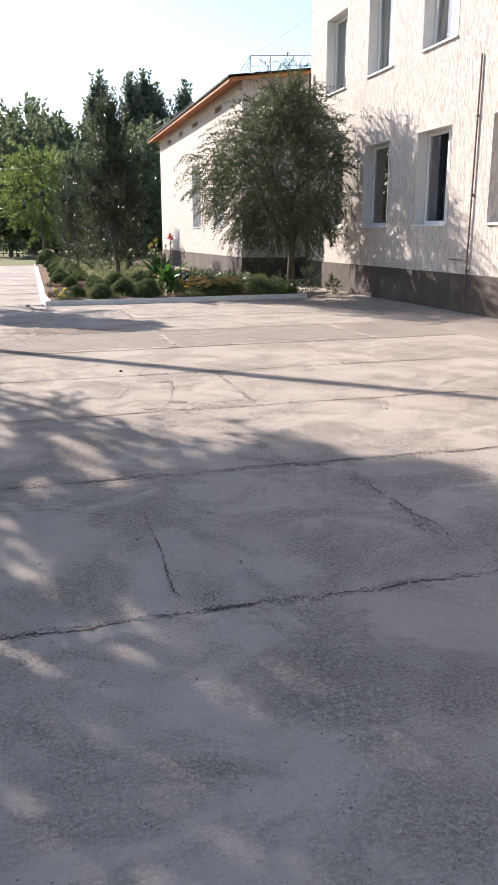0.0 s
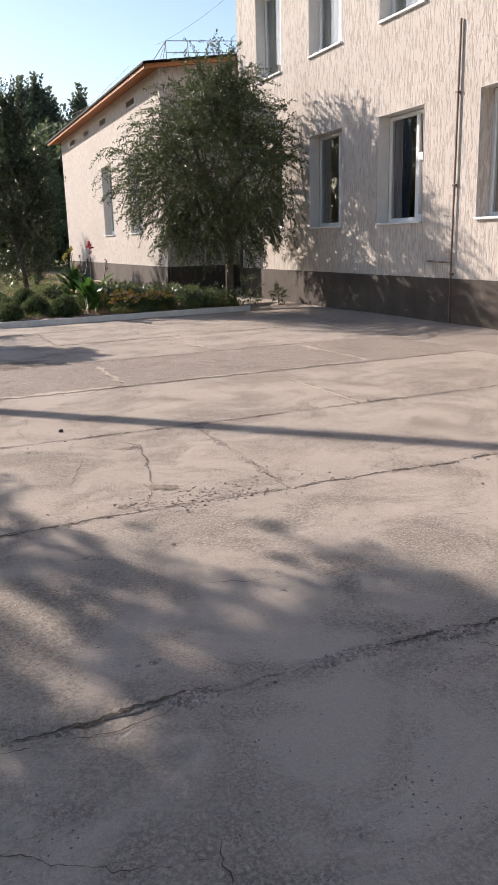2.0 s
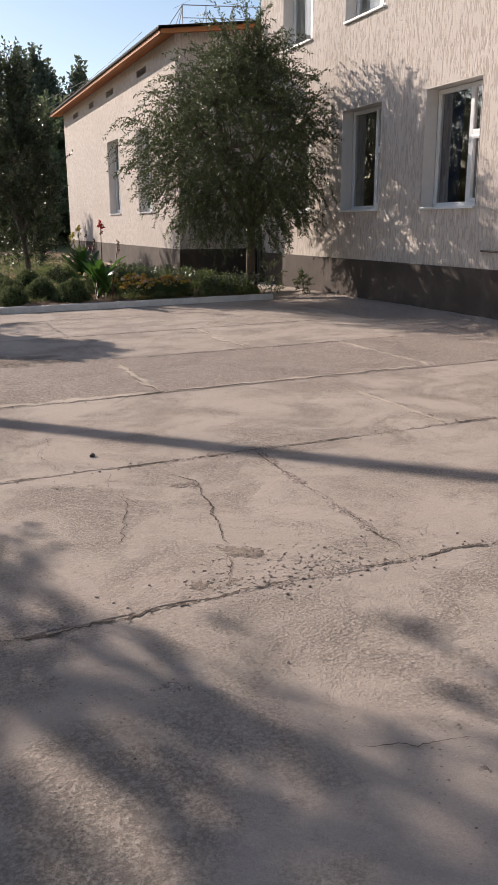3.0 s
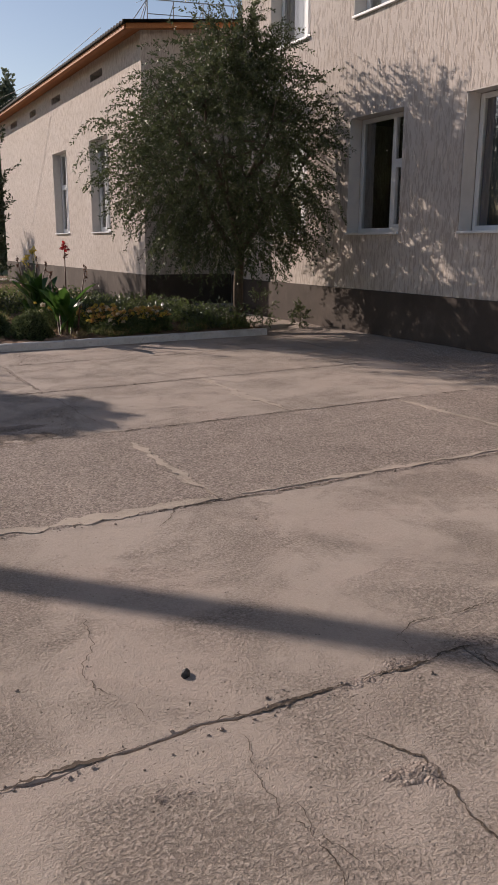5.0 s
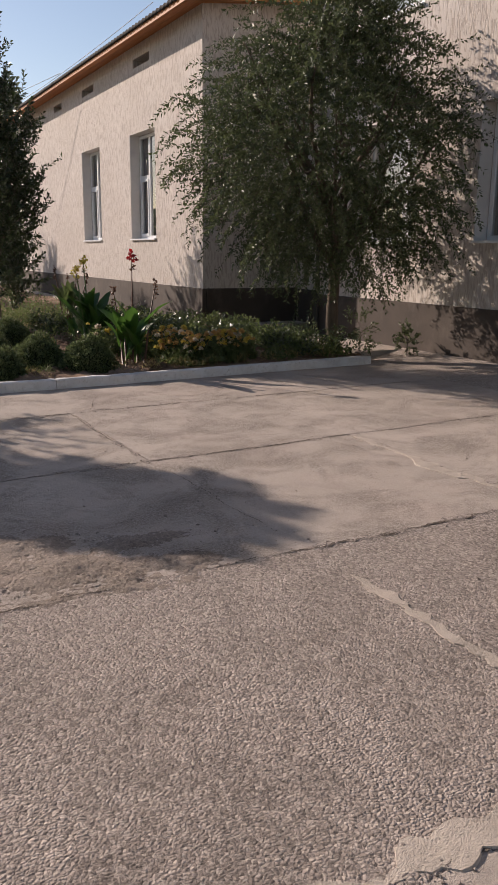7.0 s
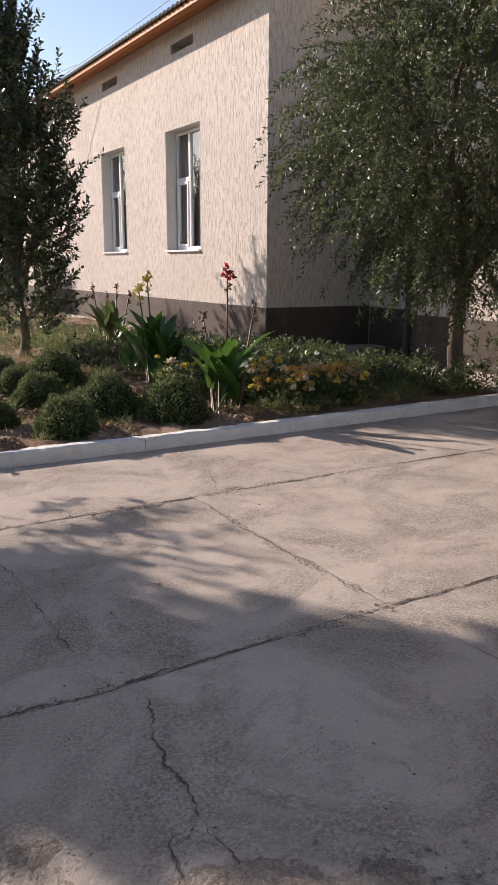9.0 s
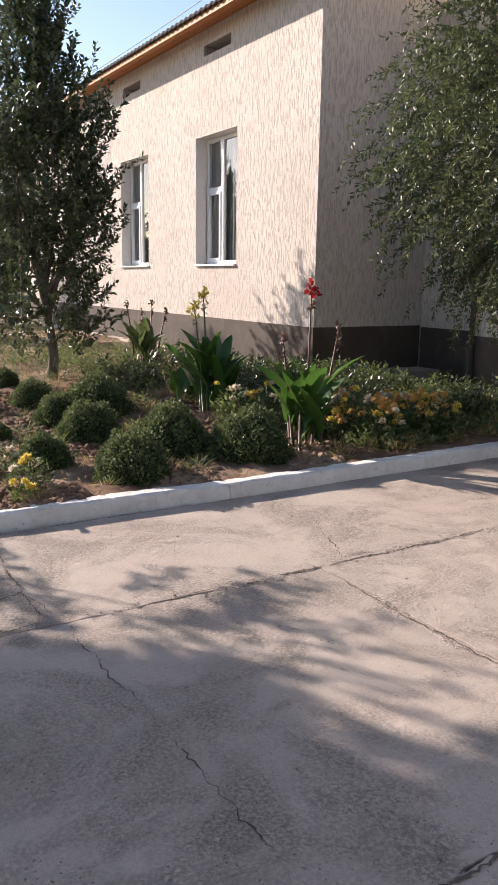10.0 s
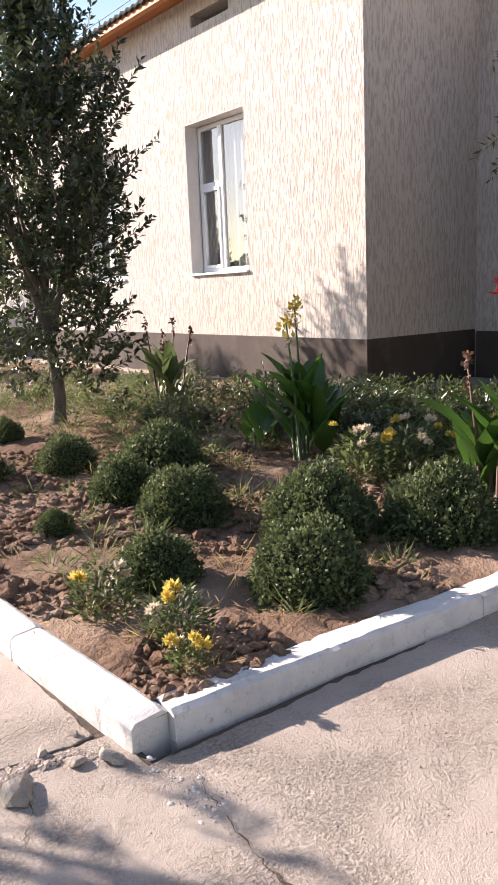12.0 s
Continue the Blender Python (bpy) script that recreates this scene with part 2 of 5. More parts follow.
LEAF_DRY = leaf("dry_grass_blade", (0.25, 0.19, 0.08), (0.42, 0.34, 0.16), 0.8, 0.3)
# Far leaves are lightened: distance haze is mixed into their green.
LEAF_FAR_HAZED = leaf("hazed_far_leaf", (0.060, 0.080, 0.045), (0.13, 0.165, 0.085), 0.6, 0.35)
LEAF_LIGHT = leaf("light_tree_leaf", (0.07, 0.105, 0.026), (0.16, 0.215, 0.06), 0.55, 0.35)
# Poplar green made paler and greyer, with the haze in the colour.
LEAF_POPLAR_HAZED = leaf("hazed_poplar_leaf", (0.075, 0.095, 0.075), (0.16, 0.19, 0.13), 0.5, 0.35)
PETAL_Y = leaf("yellow_petal", (0.66, 0.46, 0.06), (0.84, 0.66, 0.18), 0.6, 0.3)
PETAL_O = leaf("orange_petal", (0.52, 0.25, 0.08), (0.74, 0.45, 0.19), 0.6, 0.3)
PETAL_P = leaf("pale_petal", (0.62, 0.50, 0.36), (0.80, 0.70, 0.50), 0.7, 0.3)
PETAL_R = leaf("red_petal", (0.16, 0.008, 0.010), (0.38, 0.020, 0.022), 0.5, 0.3)
STALK = leaf("green_stalk", (0.08, 0.12, 0.04), (0.13, 0.17, 0.06), 0.5, 0.1)
STALK_RED = leaf("reddish_stalk", (0.10, 0.05, 0.04), (0.17, 0.09, 0.06), 0.5, 0.1)
BARK = bark("elm_bark", (0.07, 0.055, 0.042), (0.16, 0.125, 0.095))
BARK_GREY = bark("grey_bark", (0.09, 0.075, 0.06), (0.20, 0.17, 0.14))


# ---- mesh helpers ----
def smooth(a, b, v):
    t = min(1.0, max(0.0, (v - a) / (b - a)))
    return t * t * (3 - 2 * t)


def gz(x, y):
    """Height of the paved ground: a slight fall away from the buildings."""
    return 0.0112 * min(10.0, max(-12.0, x)) - 0.0018 * min(60.0, max(-12.0, y))


def bed_z(x, y):
    n = noise.noise((x * 1.7, y * 1.7, 3.1)) * 0.035 + noise.noise((x * 7, y * 7, 9.0)) * 0.030 + noise.noise((x * 19, y * 19, 5.0)) * 0.020
    return gz(x, y) + 0.088 + 0.13 * smooth(19.4, 23.2, y) + n * smooth(18.6, 18.95, y)


def thing(name, at=(0, 0, 0), label="", category="", group="", kind=""):
    ob = new(name)
    ob.location = at
    ob.empty_display_size = 0.1
    return tagged(ob, label, category, group, kind)


def raw(name, verts, faces, mats, parent=None, label="", flat=True, index=None):
    me = bpy.data.meshes.new(name)
    me.from_pydata([tuple(v) for v in verts], [], [tuple(f) for f in faces])
    for m in mats if isinstance(mats, (list, tuple)) else (mats,):
        me.materials.append(m)
    if index is not None:
        me.polygons.foreach_set("material_index", index)
    if not flat:
        me.polygons.foreach_set("use_smooth", [True] * len(me.polygons))
    ob = new(name, me)
    if parent:
        ob.parent = parent
    if label:
        ob["label"] = label
    return ob


def part(name, bm, material, parent=None, label="", flat=True):
    me = bpy.data.meshes.new(name)
    bm.to_mesh(me)
    bm.free()
    me.materials.append(material)
    if not flat:
        me.polygons.foreach_set("use_smooth", [True] * len(me.polygons))
    ob = new(name, me)
    if parent:
        ob.parent = parent
    if label:
        ob["label"] = label
    return ob


def box(bm, x0, x1, y0, y1, z0, z1, bevel=0.0):
    m = Matrix.LocRotScale(((x0 + x1) / 2, (y0 + y1) / 2, (z0 + z1) / 2), None, (x1 - x0, y1 - y0, z1 - z0))
    made = bmesh.ops.create_cube(bm, size=1, matrix=m)["verts"]
    if bevel:
        edges = list({e for v in made for e in v.link_edges})
        bmesh.ops.bevel(bm, geom=edges, offset=bevel, segments=2, affect="EDGES", profile=0.6)
    return bm


def boxed(name, dims, material, parent=None, label="", bevel=0.004):
    return part(name, box(bmesh.new(), *dims, bevel), material, parent, label)


def tube(path, radii, sides=6, cap=True):
    """A tapered tube along a path: vertices and faces."""
    verts, faces = [], []
    pts = [Vector(p) for p in path]
    for i, p in enumerate(pts):
        t = (pts[min(i + 1, len(pts) - 1)] - pts[max(i - 1, 0)]).normalized()
        a = t.orthogonal().normalized()
        if abs(t.z) < 0.95:
            a = t.cross(Vector((0, 0, 1))).normalized()
        b = t.cross(a)
        for k in range(sides):
            w = 2 * math.pi * k / sides
            verts.append(p + (a * math.cos(w) + b * math.sin(w)) * radii[i])
        if i:
            o = (i - 1) * sides
            faces += [(o + k, o + (k + 1) % sides, o + sides + (k + 1) % sides, o + sides + k) for k in range(sides)]
    if cap:
        faces += [tuple(range(sides)), tuple(range(len(verts) - sides, len(verts)))]
    return verts, faces


class Pile:
    """Collects tubes into one mesh."""

    def __init__(self):
        self.v, self.f = [], []

    def add(self, v, f):
        o = len(self.v)
        self.v += v
        self.f += [tuple(i + o for i in q) for q in f]
        return self


def leaves_mesh(name, at, along, normal, length, width, material, fold=0.25):
    """Many small folded leaves as one mesh."""
    n = len(at)
    me = bpy.data.meshes.new(name)
    along = along / np.maximum(np.linalg.norm(along, axis=1, keepdims=True), 1e-6)
    side = np.cross(along, normal)
    side /= np.maximum(np.linalg.norm(side, axis=1, keepdims=True), 1e-6)
    up = np.cross(side, along)
    L, W = np.asarray(length).reshape(-1, 1), np.asarray(width).reshape(-1, 1)
    mid = at + along * L * 0.45
    v = np.stack([at, mid + side * W * 0.5 + up * W * fold, at + along * L, mid - side * W * 0.5 + up * W * fold], 1).reshape(-1, 3)
    base = np.arange(n) * 4
    tris = np.stack([base, base + 1, base + 2, base, base + 2, base + 3], 1).reshape(-1)
    me.vertices.add(4 * n)
    me.vertices.foreach_set("co", v.astype(np.float32).ravel())
    me.loops.add(6 * n)
    me.loops.foreach_set("vertex_index", tris.astype(np.int32))
    me.polygons.add(2 * n)
    me.polygons.foreach_set("loop_start", np.arange(2 * n, dtype=np.int32) * 3)
    me.update(calc_edges=True)
    me.materials.append(material)
    return me


def unit(v):
    return v / np.maximum(np.linalg.norm(v, axis=-1, keepdims=True), 1e-6)


# ---- ground and pavement ----
def axis(*runs):
    out = []
    for a, b, step in runs:
        out += list(np.arange(a, b, step))
    return out + [runs[-1][1]]


xs = axis((-3000, -200, 700), (-200, -20, 30), (-20, 20, 2), (20, 200, 30), (200, 3000, 700))
ys = axis((-3000, -200, 700), (-200, -20, 30), (-20, 60, 2), (60, 200, 20), (200, 3000, 700))
gv = [(x, y, gz(x, y) - 0.07 + (0.05 if y > 46 else 0)) for y in ys for x in xs]
gf = [(j * len(xs) + i, j * len(xs) + i + 1, (j + 1) * len(xs) + i + 1, (j + 1) * len(xs) + i) for j in range(len(ys) - 1) for i in range(len(xs) - 1)]
tagged(raw("ground", gv, gf, LAWN, flat=False), "dry trodden ground with sparse yellowed grass", "ground", kind="structure")

joint = [(x, y, gz(x, y) - 0.013) for y in (-9, 18.6) for x in (-10, -5, 0, 5, 7.5)]
tagged(raw("joint_bed", joint, [(i, i + 1, i + 6, i + 5) for i in range(4)], JOINT), "dark dirt filling the joints between paving slabs", "ground", kind="structure")
joint = [(x, y, gz(x, y) - 0.013) for y in (18.6, 46) for x in (-10, 0.3)]
tagged(raw("joint_bed", joint, [(0, 1, 3, 2)], JOINT), "dark dirt filling the joints of the path", "ground", kind="structure")

pavement = thing("pavement", (0, 0, 0), "worn cast concrete paving with cracked open joints", "pavement", kind="structure")
slab_rng = random.Random(4)


def wobble(a, b, amp, seed):
    """Points from a to b with a crumbled edge."""
    a, b = Vector(a), Vector(b)
    n = max(2, int((b - a).length / 0.030))
    side = Vector((-(b - a).y, (b - a).x)).normalized()
    out = []
    for i in range(n):
        p = a.lerp(b, i / n)
        way = Vector((0, 1)) if abs(b.x - a.x) > abs(b.y - a.y) else Vector((1, 0))
        w = noise.noise((p.x * 1.1, p.y * 1.1, 2.0)) * 0.03 + noise.noise((p.x * 4.2, p.y * 4.2, 7.0)) * 0.022 + noise.noise((p.x * 15, p.y * 15, 4.0)) * 0.012 + noise.noise((p.x * 37, p.y * 37, 9.0)) * 0.007
        gape = max(0.08, 0.55 + 2.6 * noise.noise((p.x * 1.3, p.y * 1.3, seed + 5))) * (1.5 if abs(b.x - a.x) > abs(b.y - a.y) else 0.35)
        own = min(0.001, noise.noise((p.x * 9, p.y * 9, seed)) * amp * gape + noise.noise((p.x * 31, p.y * 31, seed)) * amp * 0.9 * gape)
        fade = min(1.0, min(i, n - i) / 3)
        out.append(p + way * w * fade + side * (own - 0.0008))
    return out


def slab(corners, material, lift, seed, amp=0.007):
    ring = []
    for a, b in zip(corners, corners[1:] + corners[:1]):
        ring += wobble(a, b, amp, seed)
    c = sum(ring, Vector((0, 0))) / len(ring)
    n = len(ring)
    verts = []
    for inset, drop in ((0.007, 0.0), (0.002, 0.003), (0.0, 0.07)):
        for p in ring:
            q = p + (c - p).normalized() * inset
            verts.append((q.x, q.y, gz(q.x, q.y) + lift - drop))
    faces = [tuple(range(n))]
    for r in (0, 1):
        faces += [(r * n + (k + 1) % n, r * n + k, (r + 1) * n + k, (r + 1) * n + (k + 1) % n) for k in range(n)]
    return raw("slab", verts, faces, material, pavement)


Y_EDGES = [(-7.7, 0.01), (-5.6, 0.01), (-3.5, 0.01), (-1.3, 0.01), (0.80, 0.01), (2.95, 0.0), (4.91, -0.01), (6.83, 0.0), (8.79, 0.005), (10.88, 0.0), (12.94, 0.0), (15.03, 0.01), (17.09, -0.01), (18.55, -0.012)]
CUTS = {7: [(1.95, 1.97)], 8: [(3.59, 3.54)], 9: [(1.91, 1.94), (4.95, 4.88)], 10: [(3.66, 3.70)], 11: [(1.83, 1.80)]}


def edge_y(k, x):
    y, tilt = Y_EDGES[k]
    return y + tilt * (x - 1.9)


for k in range(len(Y_EDGES) - 1):
    out = [c for c in (-6.4, -3.1, 5.35) if k % 2] or [-4.8, -1.6, 4.6]
    inner = CUTS.get(k, [])
    cuts = [(c, c + 0.02 * (k % 3 - 1)) for c in out if all(abs(c - q[0]) > 1.2 for q in inner)] + inner
    cuts = sorted(cuts + [(-9.6, -9.6), (6.45, 6.45)])
    for (a0, a1), (b0, b1) in zip(cuts, cuts[1:]):
        rough = PAVE_ROUGH if k == 9 else PAVE
        h, e = 0.0045, 0.0008
        slab([(a0 + e, edge_y(k, a0) + h), (b0 - e, edge_y(k, b0) + h), (b1 - e, edge_y(k + 1, b1) - h), (a1 + e, edge_y(k + 1, a1) - h)], rough, slab_rng.uniform(-0.002, 0.002), slab_rng.uniform(0, 90))
slab([(-9.6, 18.42), (0.27, 18.42), (0.27, 18.845), (-9.6, 18.845)], PAVE, -0.007, 17.0)
for k in range(13):
    y0 = 18.87 + 2.05 * k
    for a, b in ((-9.6, -6.6), (-6.6, -3.2), (-3.2, 0.22)):
        slab([(a + 0.006, y0 + 0.006), (b - 0.006, y0 + 0.006), (b - 0.006, y0 + 2.04), (a + 0.006, y0 + 2.04)], PAVE, slab_rng.uniform(-0.006, 0.004), slab_rng.uniform(0, 90))


def strip(name, path, width, rise, material, label, parent=None, seed=1.0):
    """A low ridge of mortar smeared along a joint."""
    verts, faces = [], []
    pts = [Vector(p) for p in path]
    fine = []
    for a, b in zip(pts, pts[1:]):
        n = max(2, int((b - a).length / 0.035))
        fine += [a.lerp(b, i / n) for i in range(n)]
    fine.append(pts[-1])
    for i, p in enumerate(fine):
        t = (fine[min(i + 1, len(fine) - 1)] - fine[max(i - 1, 0)]).normalized()
        s = Vector((-t.y, t.x))
        w = width * max(0.08, 0.7 + 1.3 * noise.noise((p.x * 3.1, p.y * 3.1, seed)) + 0.5 * noise.noise((p.x * 13, p.y * 13, seed)))
        o = s * noise.noise((p.x * 5, p.y * 5, seed + 3)) * width * 0.4 + s * noise.noise((p.x * 17, p.y * 17, seed)) * width * 0.25
        end = min(1.0, 7 * min(i, len(fine) - 1 - i) / len(fine)) ** 0.7
        wl = w * end * max(0.1, 1 + 0.6 * noise.noise((p.x * 11, p.y * 11, seed + 9)) + 0.4 * noise.noise((p.x * 29, p.y * 29, seed + 2)))
        wr = w * end * max(0.1, 1 + 0.6 * noise.noise((p.x * 11, p.y * 11, seed + 19)) + 0.4 * noise.noise((p.x * 29, p.y * 29, seed + 12)))
        top = rise * (0.8 + 0.8 * noise.noise((p.x * 11, p.y * 11, seed + 5)))
        for u, h in ((-0.5, -0.012), (-0.42, top), (0.42, top), (0.5, -0.012)):
            q = p + s * u * (wl if u < 0 else wr) + o
            verts.append((q.x, q.y, gz(q.x, q.y) + h))
        if i:
            b = i * 4
            faces += [(b - 4 + k, b + k, b + k + 1, b - 3 + k) for k in range(3)]
    return raw(name, verts, faces, material, parent, label)


def sampled(path, step):
    pts = [Vector(p) for p in path]
    fine = []
    for a, b in zip(pts, pts[1:]):
        n = max(2, int((b - a).length / step))
        fine += [a.lerp(b, i / n) for i in range(n)]
    return fine + [pts[-1]]


def rough_band(name, path, width, rise, material, label, seed, step=0.013, bare=0.5):
    """A broken-up band: lumpy relief that surfaces in uneven islands along a path."""
    fine = sampled(path, step)
    n, half = max(6, int(width / step)), width / 2
    verts, faces = [], []
    for i, p in enumerate(fine):
        t = (fine[min(i + 1, len(fine) - 1)] - fine[max(i - 1, 0)]).normalized()
        s = Vector((-t.y, t.x))
        end = 1 - min(1.0, 6 * min(i, len(fine) - 1 - i) / len(fine))
        for j in range(n + 1):
            u = 2 * j / n - 1
            q = p + s * u * half
            z = noise.noise((q.x * 34, q.y * 34, seed)) + 0.8 * noise.noise((q.x * 71, q.y * 71, seed)) + 0.5 * noise.noise((q.x * 13, q.y * 13, seed + 4))
            sink = bare + 2.4 * abs(u) ** 2.0 + 1.4 * end + 3.0 * noise.noise((q.x * 5, q.y * 5, seed + 8))
            verts.append((q.x, q.y, gz(q.x, q.y) + rise * max(-3.0, z - sink + 0.4)))
        if i:
            o = i * (n + 1)
            faces += [(o - n - 1 + j, o - n + j, o + j + 1, o + j) for j in range(n)]
    return raw(name, verts, faces, material, pavement, label, flat=False)


def crack(path, width, seed):
    """A jagged hairline crack that opens and closes along its way."""
    fine = sampled(path, 0.009)
    verts, faces = [], []
    for i, p in enumerate(fine):
        t = (fine[min(i + 1, len(fine) - 1)] - fine[max(i - 1, 0)]).normalized()
        s = Vector((-t.y, t.x))
        o = 0.030 * noise.noise((p.x * 4, p.y * 4, seed)) + 0.016 * noise.noise((p.x * 13, p.y * 13, seed)) + 0.013 * noise.noise((p.x * 38, p.y * 38, seed)) + 0.006 * noise.noise((p.x * 83, p.y * 83, seed))
        end = min(1.0, 8 * min(i, len(fine) - 1 - i) / len(fine))
        w = width * end * max(0.06, 0.55 + 1.1 * noise.noise((p.x * 6, p.y * 6, seed + 3)) + 0.7 * noise.noise((p.x * 37, p.y * 37, seed + 5)))
        for u in (-0.5, 0.5):
            q = p + s * (o + u * w)
            verts.append((q.x, q.y, gz(q.x, q.y) + 0.0035))
        if i:
            faces.append((2 * i - 2, 2 * i - 1, 2 * i + 1, 2 * i))
    return raw("crack", verts, faces, JOINT, pavement, "thin dark jagged crack in the concrete")


for i, (path, w) in enumerate((([(1.92, 10.95), (1.93, 12.55)], 0.10), ([(3.66, 13.0), (3.62, 13.8), (3.69, 15.0)], 0.09), ([(-0.1, 10.93), (1.2, 10.94), (1.95, 10.92)], 0.11), ([(2.1, 10.93), (4.8, 10.95)], 0.07), ([(4.95, 10.95), (4.88, 12.85)], 0.07), ([(3.59, 8.85), (3.56, 10.3)], 0.06))):
    strip("mortar_strip", path, w, 0.0065, MORTAR, "pale mortar smeared along a joint", pavement, w * 50 + i)
    rough_band("crumbled_edge", [(x + 0.05, y) if abs(path[0][0] - path[-1][0]) < 0.3 else (x, y - 0.05) for x, y in path], 0.10, 0.0045, PAVE_ROUGH, "crumbled edge beside the mortar", 3.0 + i)
for k in range(5, 13):
    for j in range(4):
        a = -1.4 + 1.75 * j + 0.4 * (k % 3)
        b = a + 1.1 + 0.3 * ((k * 3 + j) % 4)
        rough_band("crumbled_edge", [(a, edge_y(k, a) - 0.02), ((a + b) / 2, edge_y(k, (a + b) / 2) + 0.02), (b, edge_y(k, b) - 0.01)], 0.13, 0.0042, PAVE_ROUGH, "crumbled slab edge", k * 7.0 + j)
for i, (path, w, r) in enumerate((([(-0.6, 14.0), (0.2, 13.72), (0.8, 13.36), (1.5, 12.92)], 1.0, 0.008), ([(-0.5, 13.5), (0.3, 13.4), (0.9, 13.1)], 0.7, 0.008), ([(0.3, 13.05), (1.1, 13.02)], 0.35, 0.007), ([(0.95, 6.9), (1.2, 7.1), (1.25, 7.4)], 0.30, 0.007), ([(1.02, 8.55), (1.14, 8.32), (1.35, 8.26), (1.34, 8.05), (1.30, 7.85)], 0.15, 0.008), ([(0.55, 8.56), (0.75, 8.52)], 0.12, 0.006),
                                  ([(1.55, 8.84), (1.75, 8.82), (2.1, 8.78)], 0.12, 0.007), ([(1.9, 4.75), (1.97, 4.2), (1.96, 3.2)], 0.14, 0.005), ([(1.4, 4.95), (2.0, 4.86)], 0.16, 0.006), ([(-0.3, 18.86), (0.05, 18.82), (0.27, 18.80)], 0.20, 0.010), ([(1.97, 8.7), (1.95, 7.6), (1.97, 6.9)], 0.12, 0.005), ([(1.81, 17.0), (1.77, 16.1), (1.83, 15.1)], 0.09, 0.004), ([(0.30, 6.42), (0.68, 6.24)], 0.12, 0.006), ([(1.1, 5.56), (1.35, 5.5)], 0.09, 0.005), ([(0.5, 5.2), (0.68, 5.2)], 0.08, 0.005), ([(1.75, 17.2), (3.4, 17.02)], 0.10, 0.005))):
    rough_band("broken_patch", path, w, r, CRUMBLE if w > 0.28 else PAVE_ROUGH, "broken-up gritty patch in the concrete", 40.0 + i * 3, bare=-0.3 if w > 0.5 else 0.4)
for i, (path, w) in enumerate((([(0.54, 4.3), (0.52, 3.95), (0.54, 3.68), (0.51, 3.44), (0.54, 3.0)], 0.008), ([(-0.4, 4.5), (0.04, 4.43), (0.35, 4.25), (0.53, 4.22)], 0.005), ([(1.58, 4.94), (1.82, 4.73), (1.96, 4.64), (1.95, 4.1), (2.02, 3.6), (1.95, 3.0)], 0.010), ([(0.05, 4.86), (0.56, 4.86), (0.67, 4.93)], 0.008),
                               ([(1.22, 8.6), (1.39, 8.33), (1.25, 7.54), (1.23, 7.33), (1.04, 6.86)], 0.010), ([(0.94, 8.4), (0.90, 8.0), (0.72, 7.5)], 0.006), ([(1.78, 8.82), (1.80, 8.97), (1.94, 9.06), (2.5, 9.0)], 0.006), ([(2.0, 8.76), (1.97, 8.45)], 0.008), ([(1.6, 10.86), (1.5, 10.72), (1.40, 10.62)], 0.006), ([(0.95, 8.74), (0.88, 8.3), (0.98, 8.0)], 0.005),
                               ([(0.55, 15.0), (0.42, 14.45), (0.41, 13.98), (0.30, 13.78)], 0.012), ([(0.30, 14.2), (0.22, 13.8), (0.0, 13.6)], 0.010), ([(0.38, 18.5), (0.29, 17.98), (0.27, 17.58), (0.30, 17.15)], 0.008), ([(0.36, 17.04), (0.36, 16.4), (0.40, 15.9), (0.36, 15.1)], 0.007), ([(2.29, 17.86), (2.01, 17.15)], 0.007), ([(0.14, 17.05), (-0.08, 16.96), (-0.3, 16.75)], 0.008),
                               ([(1.97, 8.78), (1.94, 8.0), (1.96, 6.9)], 0.012), ([(1.81, 17.02), (1.77, 16.1), (1.83, 15.05)], 0.008), ([(-0.7, 17.6), (-0.05, 17.45), (0.27, 17.58), (0.33, 17.2)], 0.006), ([(-0.08, 18.75), (-0.12, 18.6), (-0.22, 18.45)], 0.008), ([(-0.2, 19.05), (0.09, 19.1)], 0.005), ([(1.83, 14.95), (1.88, 13.8), (1.9, 13.0)], 0.006), ([(0.8, 9.9), (0.6, 9.3), (0.72, 8.85)], 0.004), ([(2.4, 6.0), (2.9, 5.85), (3.4, 5.9)], 0.004), ([(1.0, 5.75), (1.5, 5.6), (1.9, 5.65)], 0.004))):
    crack(path, w, 2.0 + i * 1.3)
for k in range(5, 13):
    for j in range(3):
        a = -1.9 + 2.6 * j + 0.3 * (k % 4)
        b = a + 2.2 + 0.25 * ((k + j) % 3)
        crack([(a, edge_y(k, a) + 0.015), ((a + b) / 2, edge_y(k, (a + b) / 2) - 0.02), (b, edge_y(k, b) + 0.02)], 0.018, 60.0 + k * 5 + j)

apron_v = [(x, y, gz(6.4, y) + h + 0.012 * noise.noise((x * 3, y * 3, 2.0))) for y in np.arange(-8, 21.61, 0.16) for x, h in ((6.44, -0.03), (6.47, 0.0), (6.8, 0.025), (7.1, 0.06), (7.35, 0.10), (7.6, 0.12))]
apron_n = len(apron_v) // 6
tagged(raw("wall_apron", apron_v, [(j * 6 + i, j * 6 + i + 1, j * 6 + i + 7, j * 6 + i + 6) for j in range(apron_n - 1) for i in range(5)], PAVE_ROUGH, flat=False), "worn concrete apron along the foot of the wall", "apron", kind="structure")
boxed("landing_slab", (6.62, 8.3, 19.0, 21.5, 0.02, 0.15), PAVE, bevel=0.012)
tagged(bpy.data.objects["landing_slab"], "low concrete landing slab beside the flower bed", "slab", kind="structure")

# ---- kerbs ----
kerb = thing("kerb", (0, 0, 0), "whitewashed concrete kerb stones round the flower bed", "kerb", kind="structure")


